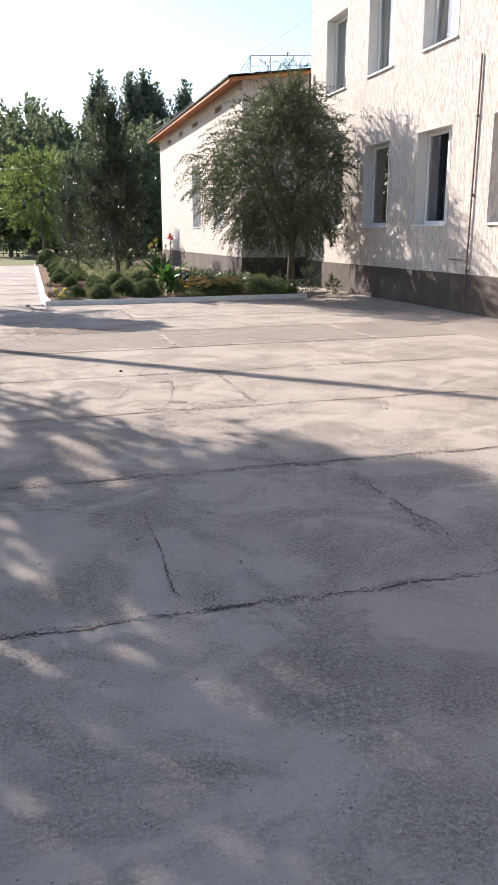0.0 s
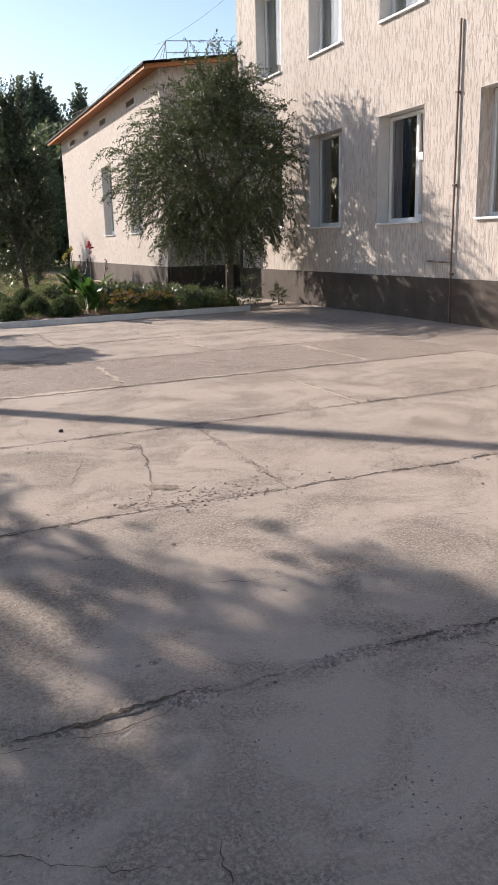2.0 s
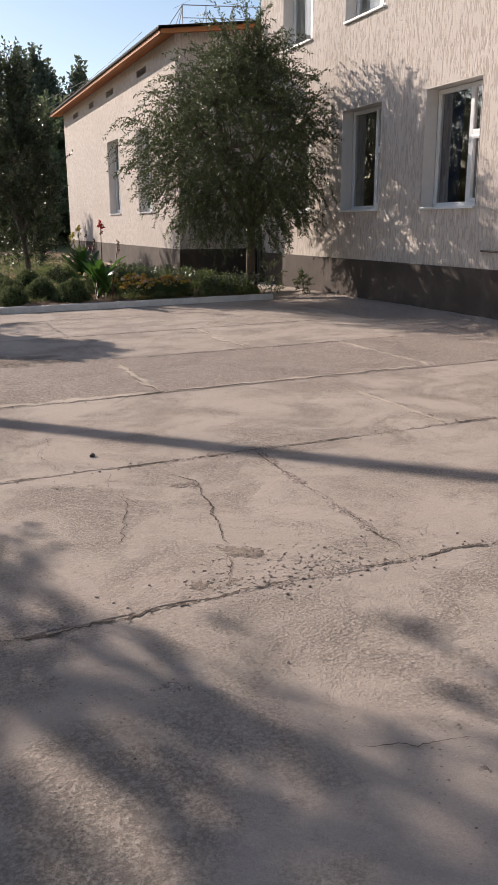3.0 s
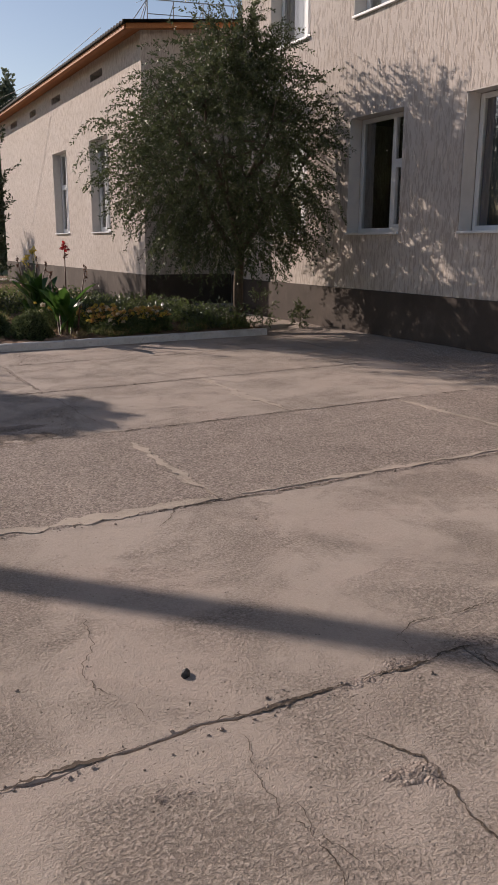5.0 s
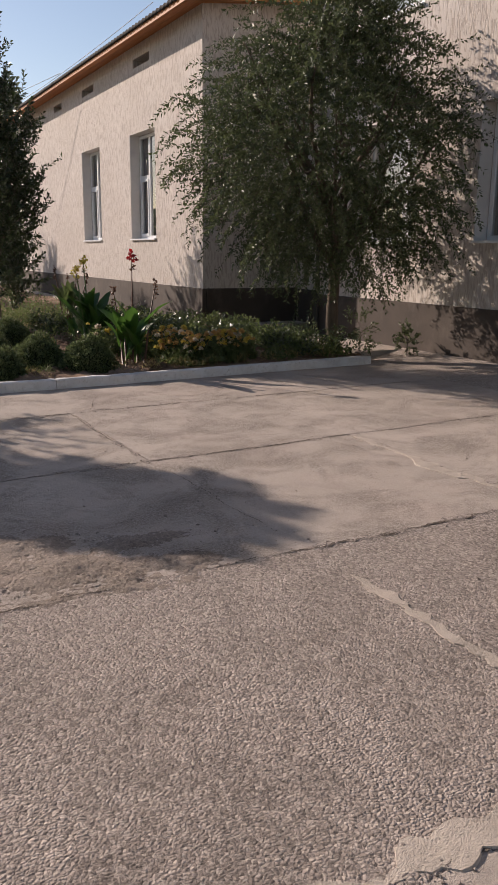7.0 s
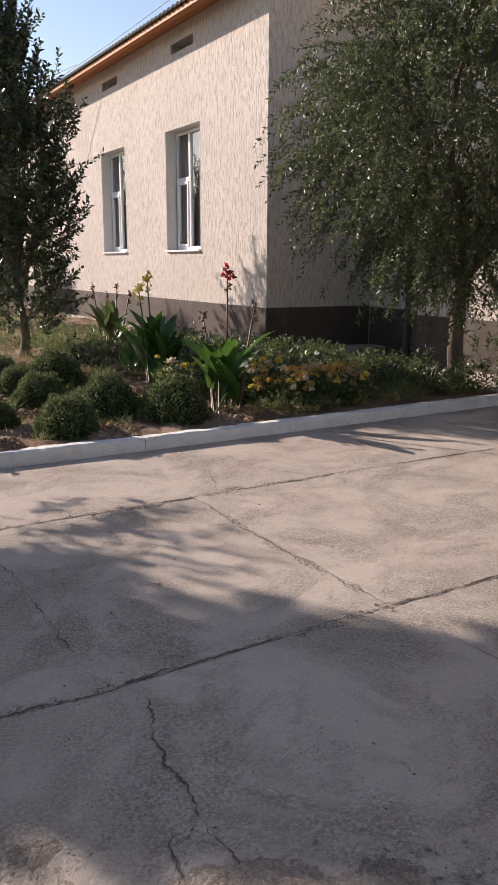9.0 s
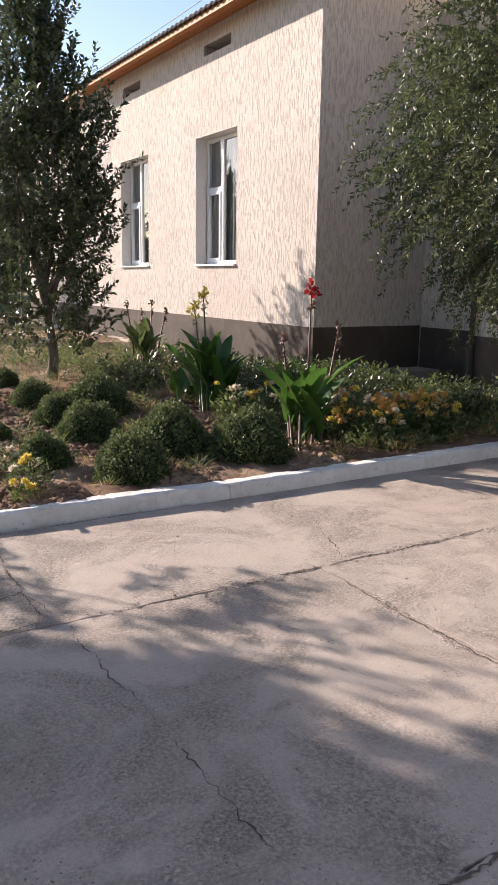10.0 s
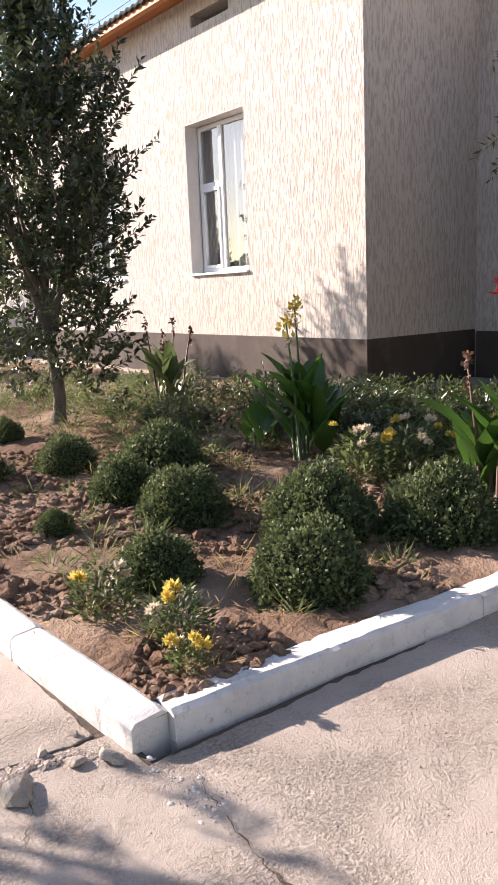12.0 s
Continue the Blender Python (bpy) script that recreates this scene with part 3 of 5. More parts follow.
def kerb_stone(a, b, seed):
    """One stone between two plan points, its edges worn."""
    a, b = Vector(a), Vector(b)
    t = (b - a).normalized()
    s = Vector((-t.y, t.x))
    n = max(3, int((b - a).length / 0.04))
    prof = ((0.085, -0.08), (0.085, 0.085), (0.068, 0.104), (-0.050, 0.112), (-0.074, 0.098), (-0.084, -0.08))
    verts, faces = [], []
    for i in range(n + 1):
        p = a.lerp(b, i / n)
        end = 0.004 if i in (0, n) else 0.0
        for j, (u, h) in enumerate(prof):
            w = noise.noise((p.x * 5 + j * 3, p.y * 5, seed)) * 0.007 + noise.noise((p.x * 17 + j, p.y * 17, seed)) * 0.005
            q = p + s * (u - math.copysign(end, u) + w)
            verts.append((q.x, q.y, gz(q.x, q.y) + h - end + w * 0.8))
        if i:
            o = i * 6
            faces += [(o - 6 + k, o + k, o + (k + 1) % 6, o - 6 + (k + 1) % 6) for k in range(6)]
    faces += [(0, 1, 2, 3, 4, 5), tuple(range(n * 6 + 5, n * 6 - 1, -1))]
    raw("kerb_stone", verts, faces, WASH, kerb, flat=True)


def kerb_y(x):
    return 18.61 + 0.105 * (1 - smooth(0.3, 2.6, x)) - 0.02 * smooth(3, 6.5, x)


kx = [0.42, 1.16, 2.05, 3.0, 3.95, 4.9, 5.75, 6.5]
for i, (a, b) in enumerate(zip(kx, kx[1:])):
    kerb_stone((a + 0.002, kerb_y(a) + 0.004 * (i % 2)), (b - 0.002, kerb_y(b) - 0.003 * (i % 3)), 11.0 + i)
for i in range(26):
    y0 = 18.68 + 1.0 * i
    kerb_stone((0.345 - 0.08 * smooth(0, 1.6, i), y0), (0.345 - 0.08 * smooth(0, 1.6, i + 1), y0 + 0.99), 40.0 + i)

# ---- garden bed ----
bx = axis((0.30, 4.0, 0.05), (4.0, 6.6, 0.1))
by = axis((18.68, 21.5, 0.05), (21.5, 24.5, 0.1), (24.5, 46, 0.5))
bv = [(x, y, bed_z(x, y) if x < 6.3 else bed_z(x, y) - 0.02) for y in by for x in bx]
bf = [(j * len(bx) + i, j * len(bx) + i + 1, (j + 1) * len(bx) + i + 1, (j + 1) * len(bx) + i) for j in range(len(by) - 1) for i in range(len(bx) - 1)]
tagged(raw("garden_soil", bv, bf, SOIL, flat=False), "dry brown clod soil of the flower bed", "soil", kind="structure")


# ---- walls ----
def wall(name, axis_name, plane, depth, u0, u1, z0, z1, holes, material, label):
    """An upright wall with openings cut through it. Its outer face lies at plane; depth runs inwards."""
    us = sorted({u0, u1, *[h[0] for h in holes], *[h[1] for h in holes]})
    zs = sorted({z0, z1, *[h[2] for h in holes], *[h[3] for h in holes]})
    verts, faces, seen = [], [], {}

    def vid(u, d, z):
        key = (round(u, 4), d, round(z, 4))
        if key not in seen:
            seen[key] = len(verts)
            q = plane + d * depth
            verts.append((q, u, z) if axis_name == "x" else (u, q, z))
        return seen[key]

    solid = {}
    for i in range(len(us) - 1):
        for j in range(len(zs) - 1):
            cu, cz = (us[i] + us[i + 1]) / 2, (zs[j] + zs[j + 1]) / 2
            solid[i, j] = not any(h[0] < cu < h[1] and h[2] < cz < h[3] for h in holes)
    for (i, j), full in solid.items():
        if not full:
            continue
        a, b, c, d = us[i], us[i + 1], zs[j], zs[j + 1]
        for side in (0, 1):
            faces.append([vid(a, side, c), vid(b, side, c), vid(b, side, d), vid(a, side, d)])
        if not solid.get((i - 1, j)):
            faces.append([vid(a, 0, c), vid(a, 1, c), vid(a, 1, d), vid(a, 0, d)])
        if not solid.get((i + 1, j)):
            faces.append([vid(b, 0, c), vid(b, 1, c), vid(b, 1, d), vid(b, 0, d)])
        if not solid.get((i, j - 1)):
            faces.append([vid(a, 0, c), vid(b, 0, c), vid(b, 1, c), vid(a, 1, c)])
        if not solid.get((i, j + 1)):
            faces.append([vid(a, 0, d), vid(b, 0, d), vid(b, 1, d), vid(a, 1, d)])
    bm = bmesh.new()
    bv_ = [bm.verts.new(v) for v in verts]
    for f in faces:
        bm.faces.new([bv_[i] for i in f])
    bmesh.ops.recalc_face_normals(bm, faces=bm.faces[:])
    return tagged(part(name, bm, material), label, "wall", kind="structure")


BIG_X, BIG_END, LOW_X, LOW_Y0, LOW_Y1 = 7.58, 21.62, 6.10, 23.27, 38.2
BIG_W = [(19.10, 20.46), (16.45, 17.82), (13.78, 15.18), (11.08, 12.42), (8.38, 9.74), (5.70, 7.06), (3.0, 4.36), (0.3, 1.66), (-2.4, -1.04), (-5.1, -3.74)]
BIG_HOLES = [(a, b, 1.70, 3.50) for a, b in BIG_W] + [(a, b, 4.93, 6.72) for a, b in BIG_W]
LOW_W = [(25.58, 27.10), (29.23, 30.74)]
VENTS = [(25.83, 26.78), (29.58, 30.52), (32.45, 33.25), (35.15, 36.15)]
LOW_HOLES = [(a, b, 1.79, 4.04) for a, b in LOW_W] + [(a, b, 5.33, 5.50) for a, b in VENTS]
wall("wall_school", "x", BIG_X, 0.42, -7.5, BIG_END, 0.0, 8.0, BIG_HOLES, PLASTER, "two-storey facade in cream scored plaster")
wall("wall_school_side", "y", BIG_END, -0.4, BIG_X + 0.42, 18.0, 0.0, 8.0, [], PLASTER, "plain plastered side wall of the two-storey building")
wall("wall_school_back", "y", -7.5, 0.4, BIG_X + 0.42, 18.0, 0.0, 8.0, [], PLASTER, "plain plastered end wall")
wall("wall_school_rear", "x", 18.0, 0.4, -7.5, BIG_END, 0.0, 8.0, [], PLASTER, "plain plastered rear wall")
wall("wall_link", "x", 8.2, 0.3, BIG_END, LOW_Y0, 0.0, 5.6, [], PLASTER, "plastered wall linking the two buildings")
wall("wall_annex", "x", LOW_X, 0.42, LOW_Y0, LOW_Y1, 0.0, 5.92, LOW_HOLES, PLASTER, "single-storey facade in cream scored plaster")
wall("wall_annex_end", "y", LOW_Y0, 0.4, LOW_X + 0.42, 14.0, 0.0, 6.0, [], PLASTER, "windowless plastered end wall in shade")
wall("wall_annex_far", "y", LOW_Y1, -0.4, LOW_X + 0.42, 14.0, 0.0, 6.0, [], PLASTER, "plain plastered far end wall")
wall("wall_annex_rear", "x", 14.0, 0.4, LOW_Y0, LOW_Y1, 0.0, 6.0, [], PLASTER, "plain plastered rear wall")
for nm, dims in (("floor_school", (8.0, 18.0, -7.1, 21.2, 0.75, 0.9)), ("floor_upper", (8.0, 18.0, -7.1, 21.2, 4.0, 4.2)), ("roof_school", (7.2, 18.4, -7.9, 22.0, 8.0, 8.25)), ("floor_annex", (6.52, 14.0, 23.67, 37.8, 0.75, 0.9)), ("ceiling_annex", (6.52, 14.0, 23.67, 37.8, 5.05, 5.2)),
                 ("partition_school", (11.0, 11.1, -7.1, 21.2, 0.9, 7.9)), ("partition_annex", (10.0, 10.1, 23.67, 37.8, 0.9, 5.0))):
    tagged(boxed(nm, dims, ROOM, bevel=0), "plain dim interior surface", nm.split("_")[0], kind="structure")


def plinth(name, dims):
    tagged(boxed(name, dims, PLINTH, bevel=0.006), "brown painted plinth band along the wall foot", "plinth", kind="structure")


plinth("plinth_school", (BIG_X - 0.028, BIG_X + 0.05, -7.5, BIG_END + 0.03, -0.1, 0.845))
plinth("plinth_side", (BIG_X + 0.06, 8.2, BIG_END - 0.02, BIG_END + 0.03, -0.1, 0.845))
plinth("plinth_link", (8.17, 8.24, BIG_END + 0.04, LOW_Y0 - 0.04, -0.1, 0.86))
plinth("plinth_annex", (LOW_X - 0.028, LOW_X + 0.05, LOW_Y0 - 0.028, LOW_Y1, 0.0, 0.885))
plinth("plinth_annex_end", (LOW_X + 0.06, 8.16, LOW_Y0 - 0.028, LOW_Y0 + 0.05, 0.0, 0.885))
strip_v = [(x, y, 0.235 + (0.0 if x > 5.6 else -0.06) + 0.008 * noise.noise((x * 4, y * 2, 1.0))) for y in np.arange(23.0, 38.4, 0.3) for x in (5.52, 5.56, 5.8, 6.08)]
tagged(raw("footing_strip", strip_v, [(j * 4 + i, j * 4 + i + 1, j * 4 + i + 5, j * 4 + i + 4) for j in range(len(strip_v) // 4 - 1) for i in range(3)], MORTAR), "pale concrete strip along the annex foot", "apron", kind="structure")


tagged(boxed("footing_strip", (6.0, 8.14, 22.72, 23.23, 0.05, 0.23), MORTAR, bevel=0.01), "pale concrete strip along the annex foot", "apron", kind="structure")


# ---- windows ----
def window(name, width, height, narrow_far, label, curtain):
    """A white plastic window in its reveal, facing -x; origin at the opening's foot."""
    w = thing(name, (0, 0, 0), label, "window", kind="structure")
    h, y0, y1, d = height, -width / 2, width / 2, 0.22
    for nm, dims in (("reveal", (-0.002, d, y0, y0 + 0.012, 0, h)), ("reveal", (-0.002, d, y1 - 0.012, y1, 0, h)), ("reveal", (-0.002, d, y0 + 0.013, y1 - 0.013, h - 0.012, h))):
        boxed(nm, dims, REVEAL, w, bevel=0.002)
    boxed("window_sill", (-0.045, d, y0 + 0.013, y1 - 0.013, 0.0, 0.035), PVC, w, "white sill board", 0.006)
    a, b, f = y0 + 0.02, y1 - 0.02, 0.065
    split = (y1 - 0.40 * width) if narrow_far else (y0 + 0.36 * width)
    bm = bmesh.new()
    for dims in ((d, d + 0.07, a, a + f, 0.04, h - 0.02), (d, d + 0.07, b - f, b, 0.04, h - 0.02), (d, d + 0.07, a + f, b - f, 0.04, 0.04 + f), (d, d + 0.07, a + f, b - f, h - 0.02 - f, h - 0.02), (d, d + 0.07, split - 0.04, split + 0.04, 0.04 + f, h - 0.02 - f)):
        box(bm, *dims, 0.006)
    part("window_frame", bm, PVC, w)
    lo, hi = (split + 0.04, b - f) if narrow_far else (a + f, split - 0.04)
    tz = h * 0.60
    boxed("transom", (d, d + 0.07, lo, hi, tz - 0.04, tz + 0.04), PVC, w, bevel=0.006)
    bm = bmesh.new()
    for dims in ((lo, lo + 0.05, 0.04 + f, tz - 0.04), (hi - 0.05, hi, 0.04 + f, tz - 0.04)):
        box(bm, d - 0.018, d + 0.05, dims[0], dims[1], dims[2], dims[3], 0.005)
    box(bm, d - 0.018, d + 0.05, lo + 0.05, hi - 0.05, 0.04 + f, 0.09 + f, 0.005)
    box(bm, d - 0.018, d + 0.05, lo + 0.05, hi - 0.05, tz - 0.09, tz - 0.04, 0.005)
    part("sash", bm, PVC, w)
    other = (a + f, split - 0.04) if narrow_far else (split + 0.04, b - f)
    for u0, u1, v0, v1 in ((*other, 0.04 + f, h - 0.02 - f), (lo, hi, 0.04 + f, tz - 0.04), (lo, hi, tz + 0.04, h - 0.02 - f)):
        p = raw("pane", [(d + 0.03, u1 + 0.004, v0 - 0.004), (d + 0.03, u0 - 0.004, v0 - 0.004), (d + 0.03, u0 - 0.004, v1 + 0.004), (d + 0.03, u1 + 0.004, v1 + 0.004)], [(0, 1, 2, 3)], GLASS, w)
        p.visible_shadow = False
    if curtain:
        mat, c0, c1, lift = curtain
        n = 60
        verts = []
        for k in range(n + 1):
            u = y0 + width * (c0 + (c1 - c0) * k / n)
            x = d + 0.100 + 0.018 * math.sin(k * 0.95) + 0.012 * math.sin(k * 0.41 + 1)
            verts += [(x, u, lift), (x + 0.01 * math.sin(k * 0.6), u, h)]
        raw("curtain", verts, [(2 * k, 2 * k + 2, 2 * k + 3, 2 * k + 1) for k in range(n)], mat, w, "hanging folded curtain", flat=False)
    return w


low_window = window("window_annex", 1.51, 2.25, True, "tall white plastic window with a net curtain greyed for pane reflections", (CURTAIN_MIRROR_GREY, 0.0, 1.0, 0.03))
low_window.location = (LOW_X, (LOW_W[0][0] + LOW_W[0][1]) / 2, 1.79)
for a, b in LOW_W[1:]:
    copy_thing(low_window, pose(LOW_X, (a + b) / 2, 1.79))
first = window("window_ground_floor", 1.37, 1.80, False, "white plastic window with a dark room behind", None)
first.location = (BIG_X, sum(BIG_W[0]) / 2, 1.70)
blue = window("window_blue_curtain", 1.37, 1.80, False, "white plastic window with a blue curtain inside", (CURTAIN_BLUE, 0.62, 1.0, 0.05))
blue.location = (BIG_X, sum(BIG_W[2]) / 2, 1.70)
upper = window("window_upper_floor", 1.37, 1.79, False, "white plastic upper window with white curtains", (CURTAIN, 0.0, 1.0, 0.02))
upper.location = (BIG_X, sum(BIG_W[0]) / 2, 4.93)
for i, (a, b) in enumerate(BIG_W):
    if i not in (0, 2):
        copy_thing(first, pose(BIG_X, (a + b) / 2, 1.70))
    if i:
        copy_thing(upper, pose(BIG_X, (a + b) / 2, 4.93))

# ---- annex roof ----
roof = thing("roof_annex", (0, 0, 0), "low-pitched dark corrugated roof with orange-brown timber eaves", "roof", kind="structure")
EX, EY0, EY1, EZ, PITCH = 5.66, 22.93, 38.95, 5.765, 0.125
rv, rf = [], []
cols = np.arange(EY0 - 0.06, EY1, 0.045)
for i, y in enumerate(cols):
    wv = 0.018 * math.sin(2 * math.pi * y / 0.18)
    for x, base in ((EX - 0.05, 0.0), (10.2, (10.2 - EX) * PITCH), (14.6, (10.2 - EX) * PITCH - 4.4 * 0.13)):
        rv.append((x, y, EZ + 0.04 + base + wv))
    for x, base in ((EX - 0.05, 0.0), (10.2, (10.2 - EX) * PITCH), (14.6, (10.2 - EX) * PITCH - 4.4 * 0.13)):
        rv.append((x, y, EZ - 0.02 + base + wv))
    if i:
        o = i * 6
        rf += [(o - 6, o, o + 1, o - 5), (o - 5, o + 1, o + 2, o - 4), (o - 3, o - 2, o + 4, o + 3), (o - 2, o - 1, o + 5, o + 4), (o - 6, o - 3, o + 3, o)]
raw("roof_sheet", rv, rf, ROOFING, roof, "dark corrugated sheet", flat=False)


def slanted(name, x0, x1, y0, y1, drop, thick, material):
    """A board that follows the roof pitch."""
    z = lambda x: EZ + (x - EX) * PITCH - drop
    v = [(x, y, z(x) - t) for t in (0, thick) for y in (y0, y1) for x in (x0, x1)]
    raw(name, v, [(0, 1, 3, 2), (4, 6, 7, 5), (0, 4, 5, 1), (2, 3, 7, 6), (0, 2, 6, 4), (1, 5, 7, 3)], material, roof)


for i in range(5):
    for j in range(4):
        ya, yb = EY0 + 0.03 + j * 3.99, EY0 + 0.025 + (j + 1) * 3.99
        slanted("soffit_board", EX + 0.02 + i * 0.09, EX + 0.106 + i * 0.09, ya, min(yb, EY1 - 0.03) - 0.004, 0.045 + 0.002 * ((i + j) % 2), 0.02, TIMBER)
for j in range(4):
    ya = EY0 + 0.03 + j * 3.99
    raw("fascia_board", [(x, y, z) for x in (EX - 0.012, EX + 0.012) for y in (ya, min(ya + 3.984, EY1 - 0.03)) for z in (EZ - 0.10, EZ + 0.0)], [(0, 1, 3, 2), (4, 6, 7, 5), (0, 4, 5, 1), (2, 3, 7, 6), (0, 2, 6, 4), (1, 5, 7, 3)], TIMBER, roof)
for i in range(4):
    slanted("soffit_board", EX + 0.47, 10.2, EY0 + 0.03 + i * 0.082, EY0 + 0.108 + i * 0.082, 0.045, 0.02, TIMBER)
slanted("barge_board", EX + 0.02, 10.2, EY0 - 0.005, EY0 + 0.022, -0.005, 0.11, TIMBER)
slanted("gable_plate", LOW_X + 0.43, 10.2, LOW_Y0 + 0.10, LOW_Y0 + 0.30, 0.06, 0.75, PLASTER)

railing = thing("roof_railing", (6.4, 24.2, 6.0), "thin grey steel guard railing on the roof", "railing")
RY = 24.0
rz = lambda x: EZ + 0.05 + (x - EX) * PITCH


def rod(name, a, b, r, material, parent, label=""):
    v, f = tube([a, b], [r, r], 6)
    ob = raw(name, v, f, material, None, label)
    if parent:
        ob.parent = parent
        ob.matrix_parent_inverse = Matrix.Translation(-parent.location)
    return ob


for x in (6.55, 7.15, 7.85, 8.6):
    rod("post", (x, RY, rz(x) - 0.02), (x, RY, 6.56 + (x - 6.55) * 0.06), 0.012, STEEL, railing)
    rod("brace", (x - 0.03, RY + 0.45, rz(x) - 0.02), (x, RY, 6.5 + (x - 6.55) * 0.06), 0.009, STEEL, railing)
rod("rail", (6.55, RY, 6.56), (9.6, RY, 6.74), 0.011, STEEL, railing)
rod("rail", (6.55, RY, 6.28), (9.6, RY, 6.46), 0.009, STEEL, railing)
rod("brace", (6.02, RY, rz(6.02) - 0.02), (6.55, RY, 6.56), 0.010, STEEL, railing)
rod("brace", (6.28, RY, rz(6.28) - 0.02), (6.55, RY, 6.56), 0.008, STEEL, railing)

# ---- pipes and cables ----
conduit = thing("conduit", (7.55, 12.93, 0.15), "thin brown painted pipe running up the facade", "pipe")
rod("riser", (7.545, 12.93, 0.13), (7.555, 12.90, 4.48), 0.016, PIPE, conduit)
rod("branch", (7.548, 12.93, 1.09), (7.55, 13.55, 1.10), 0.014, PIPE, conduit)
for z in (0.9, 2.2, 3.5):
    boxed("clamp", (7.53, 7.575, 12.885, 12.95, z, z + 0.03), PIPE, None, bevel=0.003).parent = conduit
for ob in conduit.children:
    if ob.name.startswith("clamp"):
        ob.matrix_parent_inverse = Matrix.Translation(-conduit.location)
downpipe = thing("downpipe", (7.52, 21.5, 0.1), "dark downpipe at the corner of the facade", "pipe")
rod("riser", (7.50, 21.50, 0.12), (7.50, 21.50, 5.7), 0.04, PIPE_DARK, downpipe)
for z in (1.2, 3.2, 5.0):
    rod("bracket", (7.50, 21.50, z), (7.60, 21.50, z), 0.012, PIPE_DARK, downpipe)


def cable(a, b, sag, r=0.008):
    a, b = Vector(a), Vector(b)
    pts = [a.lerp(b, i / 16) - Vector((0, 0, sag * 4 * (i / 16) * (1 - i / 16))) for i in range(17)]
    v, f = tube(pts, [r] * 17, 5)
    return tagged(raw("cable", v, f, CABLE, flat=False), "black overhead cable strung from the building", "cable")


cable((5.7, 31.0, 5.95), (-3.6, 62.0, 6.3), 0.9, 0.007)
cable((5.64, 24.4, 5.98), (5.60, 38.5, 5.99), 0.12, 0.006)
cable((7.58, 21.3, 7.2), (6.3, 24.0, 6.45), 0.1, 0.003)


# ---- trees ----
def bend(a, b, rng, amp, n=6):
    a, b = Vector(a), Vector(b)
    off = [Vector([rng.uniform(-amp, amp) for _ in range(3)]) for _ in range(2)]
    out = []
    for i in range(n + 1):
        t = i / n
        out.append(a.lerp(b, t) + off[0] * math.sin(math.pi * t) + off[1] * math.sin(2 * math.pi * t) * 0.5)
    return out


def twigs(rs, starts, outward, length, droop, per, leaf_l, leaf_w, steps=6):
    """Bent twigs with leaves along them: twig paths and leaf arrays."""
    n = len(starts)
    d = unit(outward + rs.normal(0, 0.35, (n, 3)))
    L = length * rs.uniform(0.6, 1.25, n)
    pts = [starts]
    for s in range(steps):
        step = (L / steps)[:, None] * unit(d)
        pts.append(pts[-1] + step)
        d = unit(d) + np.array([0, 0, -1.0]) * droop * rs.uniform(0.5, 1.3, (n, 1)) / steps + rs.normal(0, 0.10, (n, 3))
    path = np.stack(pts, 1)
    at, along, nor = [], [], []
    for k in range(per):
        u = (k + rs.uniform(0, 1, n)) / per * steps * 0.999
        i = np.minimum(u.astype(int), steps - 1)
        f = (u - i)[:, None]
        rows = np.arange(n)
        p = path[rows, i] * (1 - f) + path[rows, i + 1] * f
        t = unit(path[rows, i + 1] - path[rows, i])
        side = unit(np.cross(t, rs.normal(0, 1, (n, 3))))
        at.append(p)
        along.append(unit(t * 0.7 + side * 0.9 + rs.normal(0, 0.15, (n, 3))))
        nor.append(unit(rs.normal(0, 1, (n, 3)) + np.array([0, 0, 0.9])))
    at, along, nor = np.concatenate(at), np.concatenate(along), np.concatenate(nor)
    m = len(at)
    return path, at, along, nor, leaf_l * rs.uniform(0.65, 1.25, m), leaf_w * rs.uniform(0.7, 1.2, m)


def shell(rs, n, centre, radii, lumps, inner=0.35, power=0.45, seed=0.0, top=1.0):
    """Points in an uneven crown, denser towards its outside, and their ways out."""
    d = unit(rs.normal(0, 1, (n, 3)))
    r = inner + (1 - inner) * rs.uniform(0, 1, n) ** power
    bulge = np.array([1 + lumps * noise.noise((v[0] * 1.9 + seed, v[1] * 1.9, v[2] * 1.9)) + lumps * 0.6 * noise.noise((v[0] * 4.3, v[1] * 4.3 + seed, v[2] * 4.3)) for v in d])
    rad = np.array(radii) * np.ones((n, 3))
    rad[:, 0] *= np.where(d[:, 2] > 0, 1 - (1 - top) * d[:, 2], 1)
    rad[:, 1] *= np.where(d[:, 2] > 0, 1 - (1 - top) * d[:, 2], 1)
    return np.array(centre) + d * rad * (r * bulge)[:, None], d


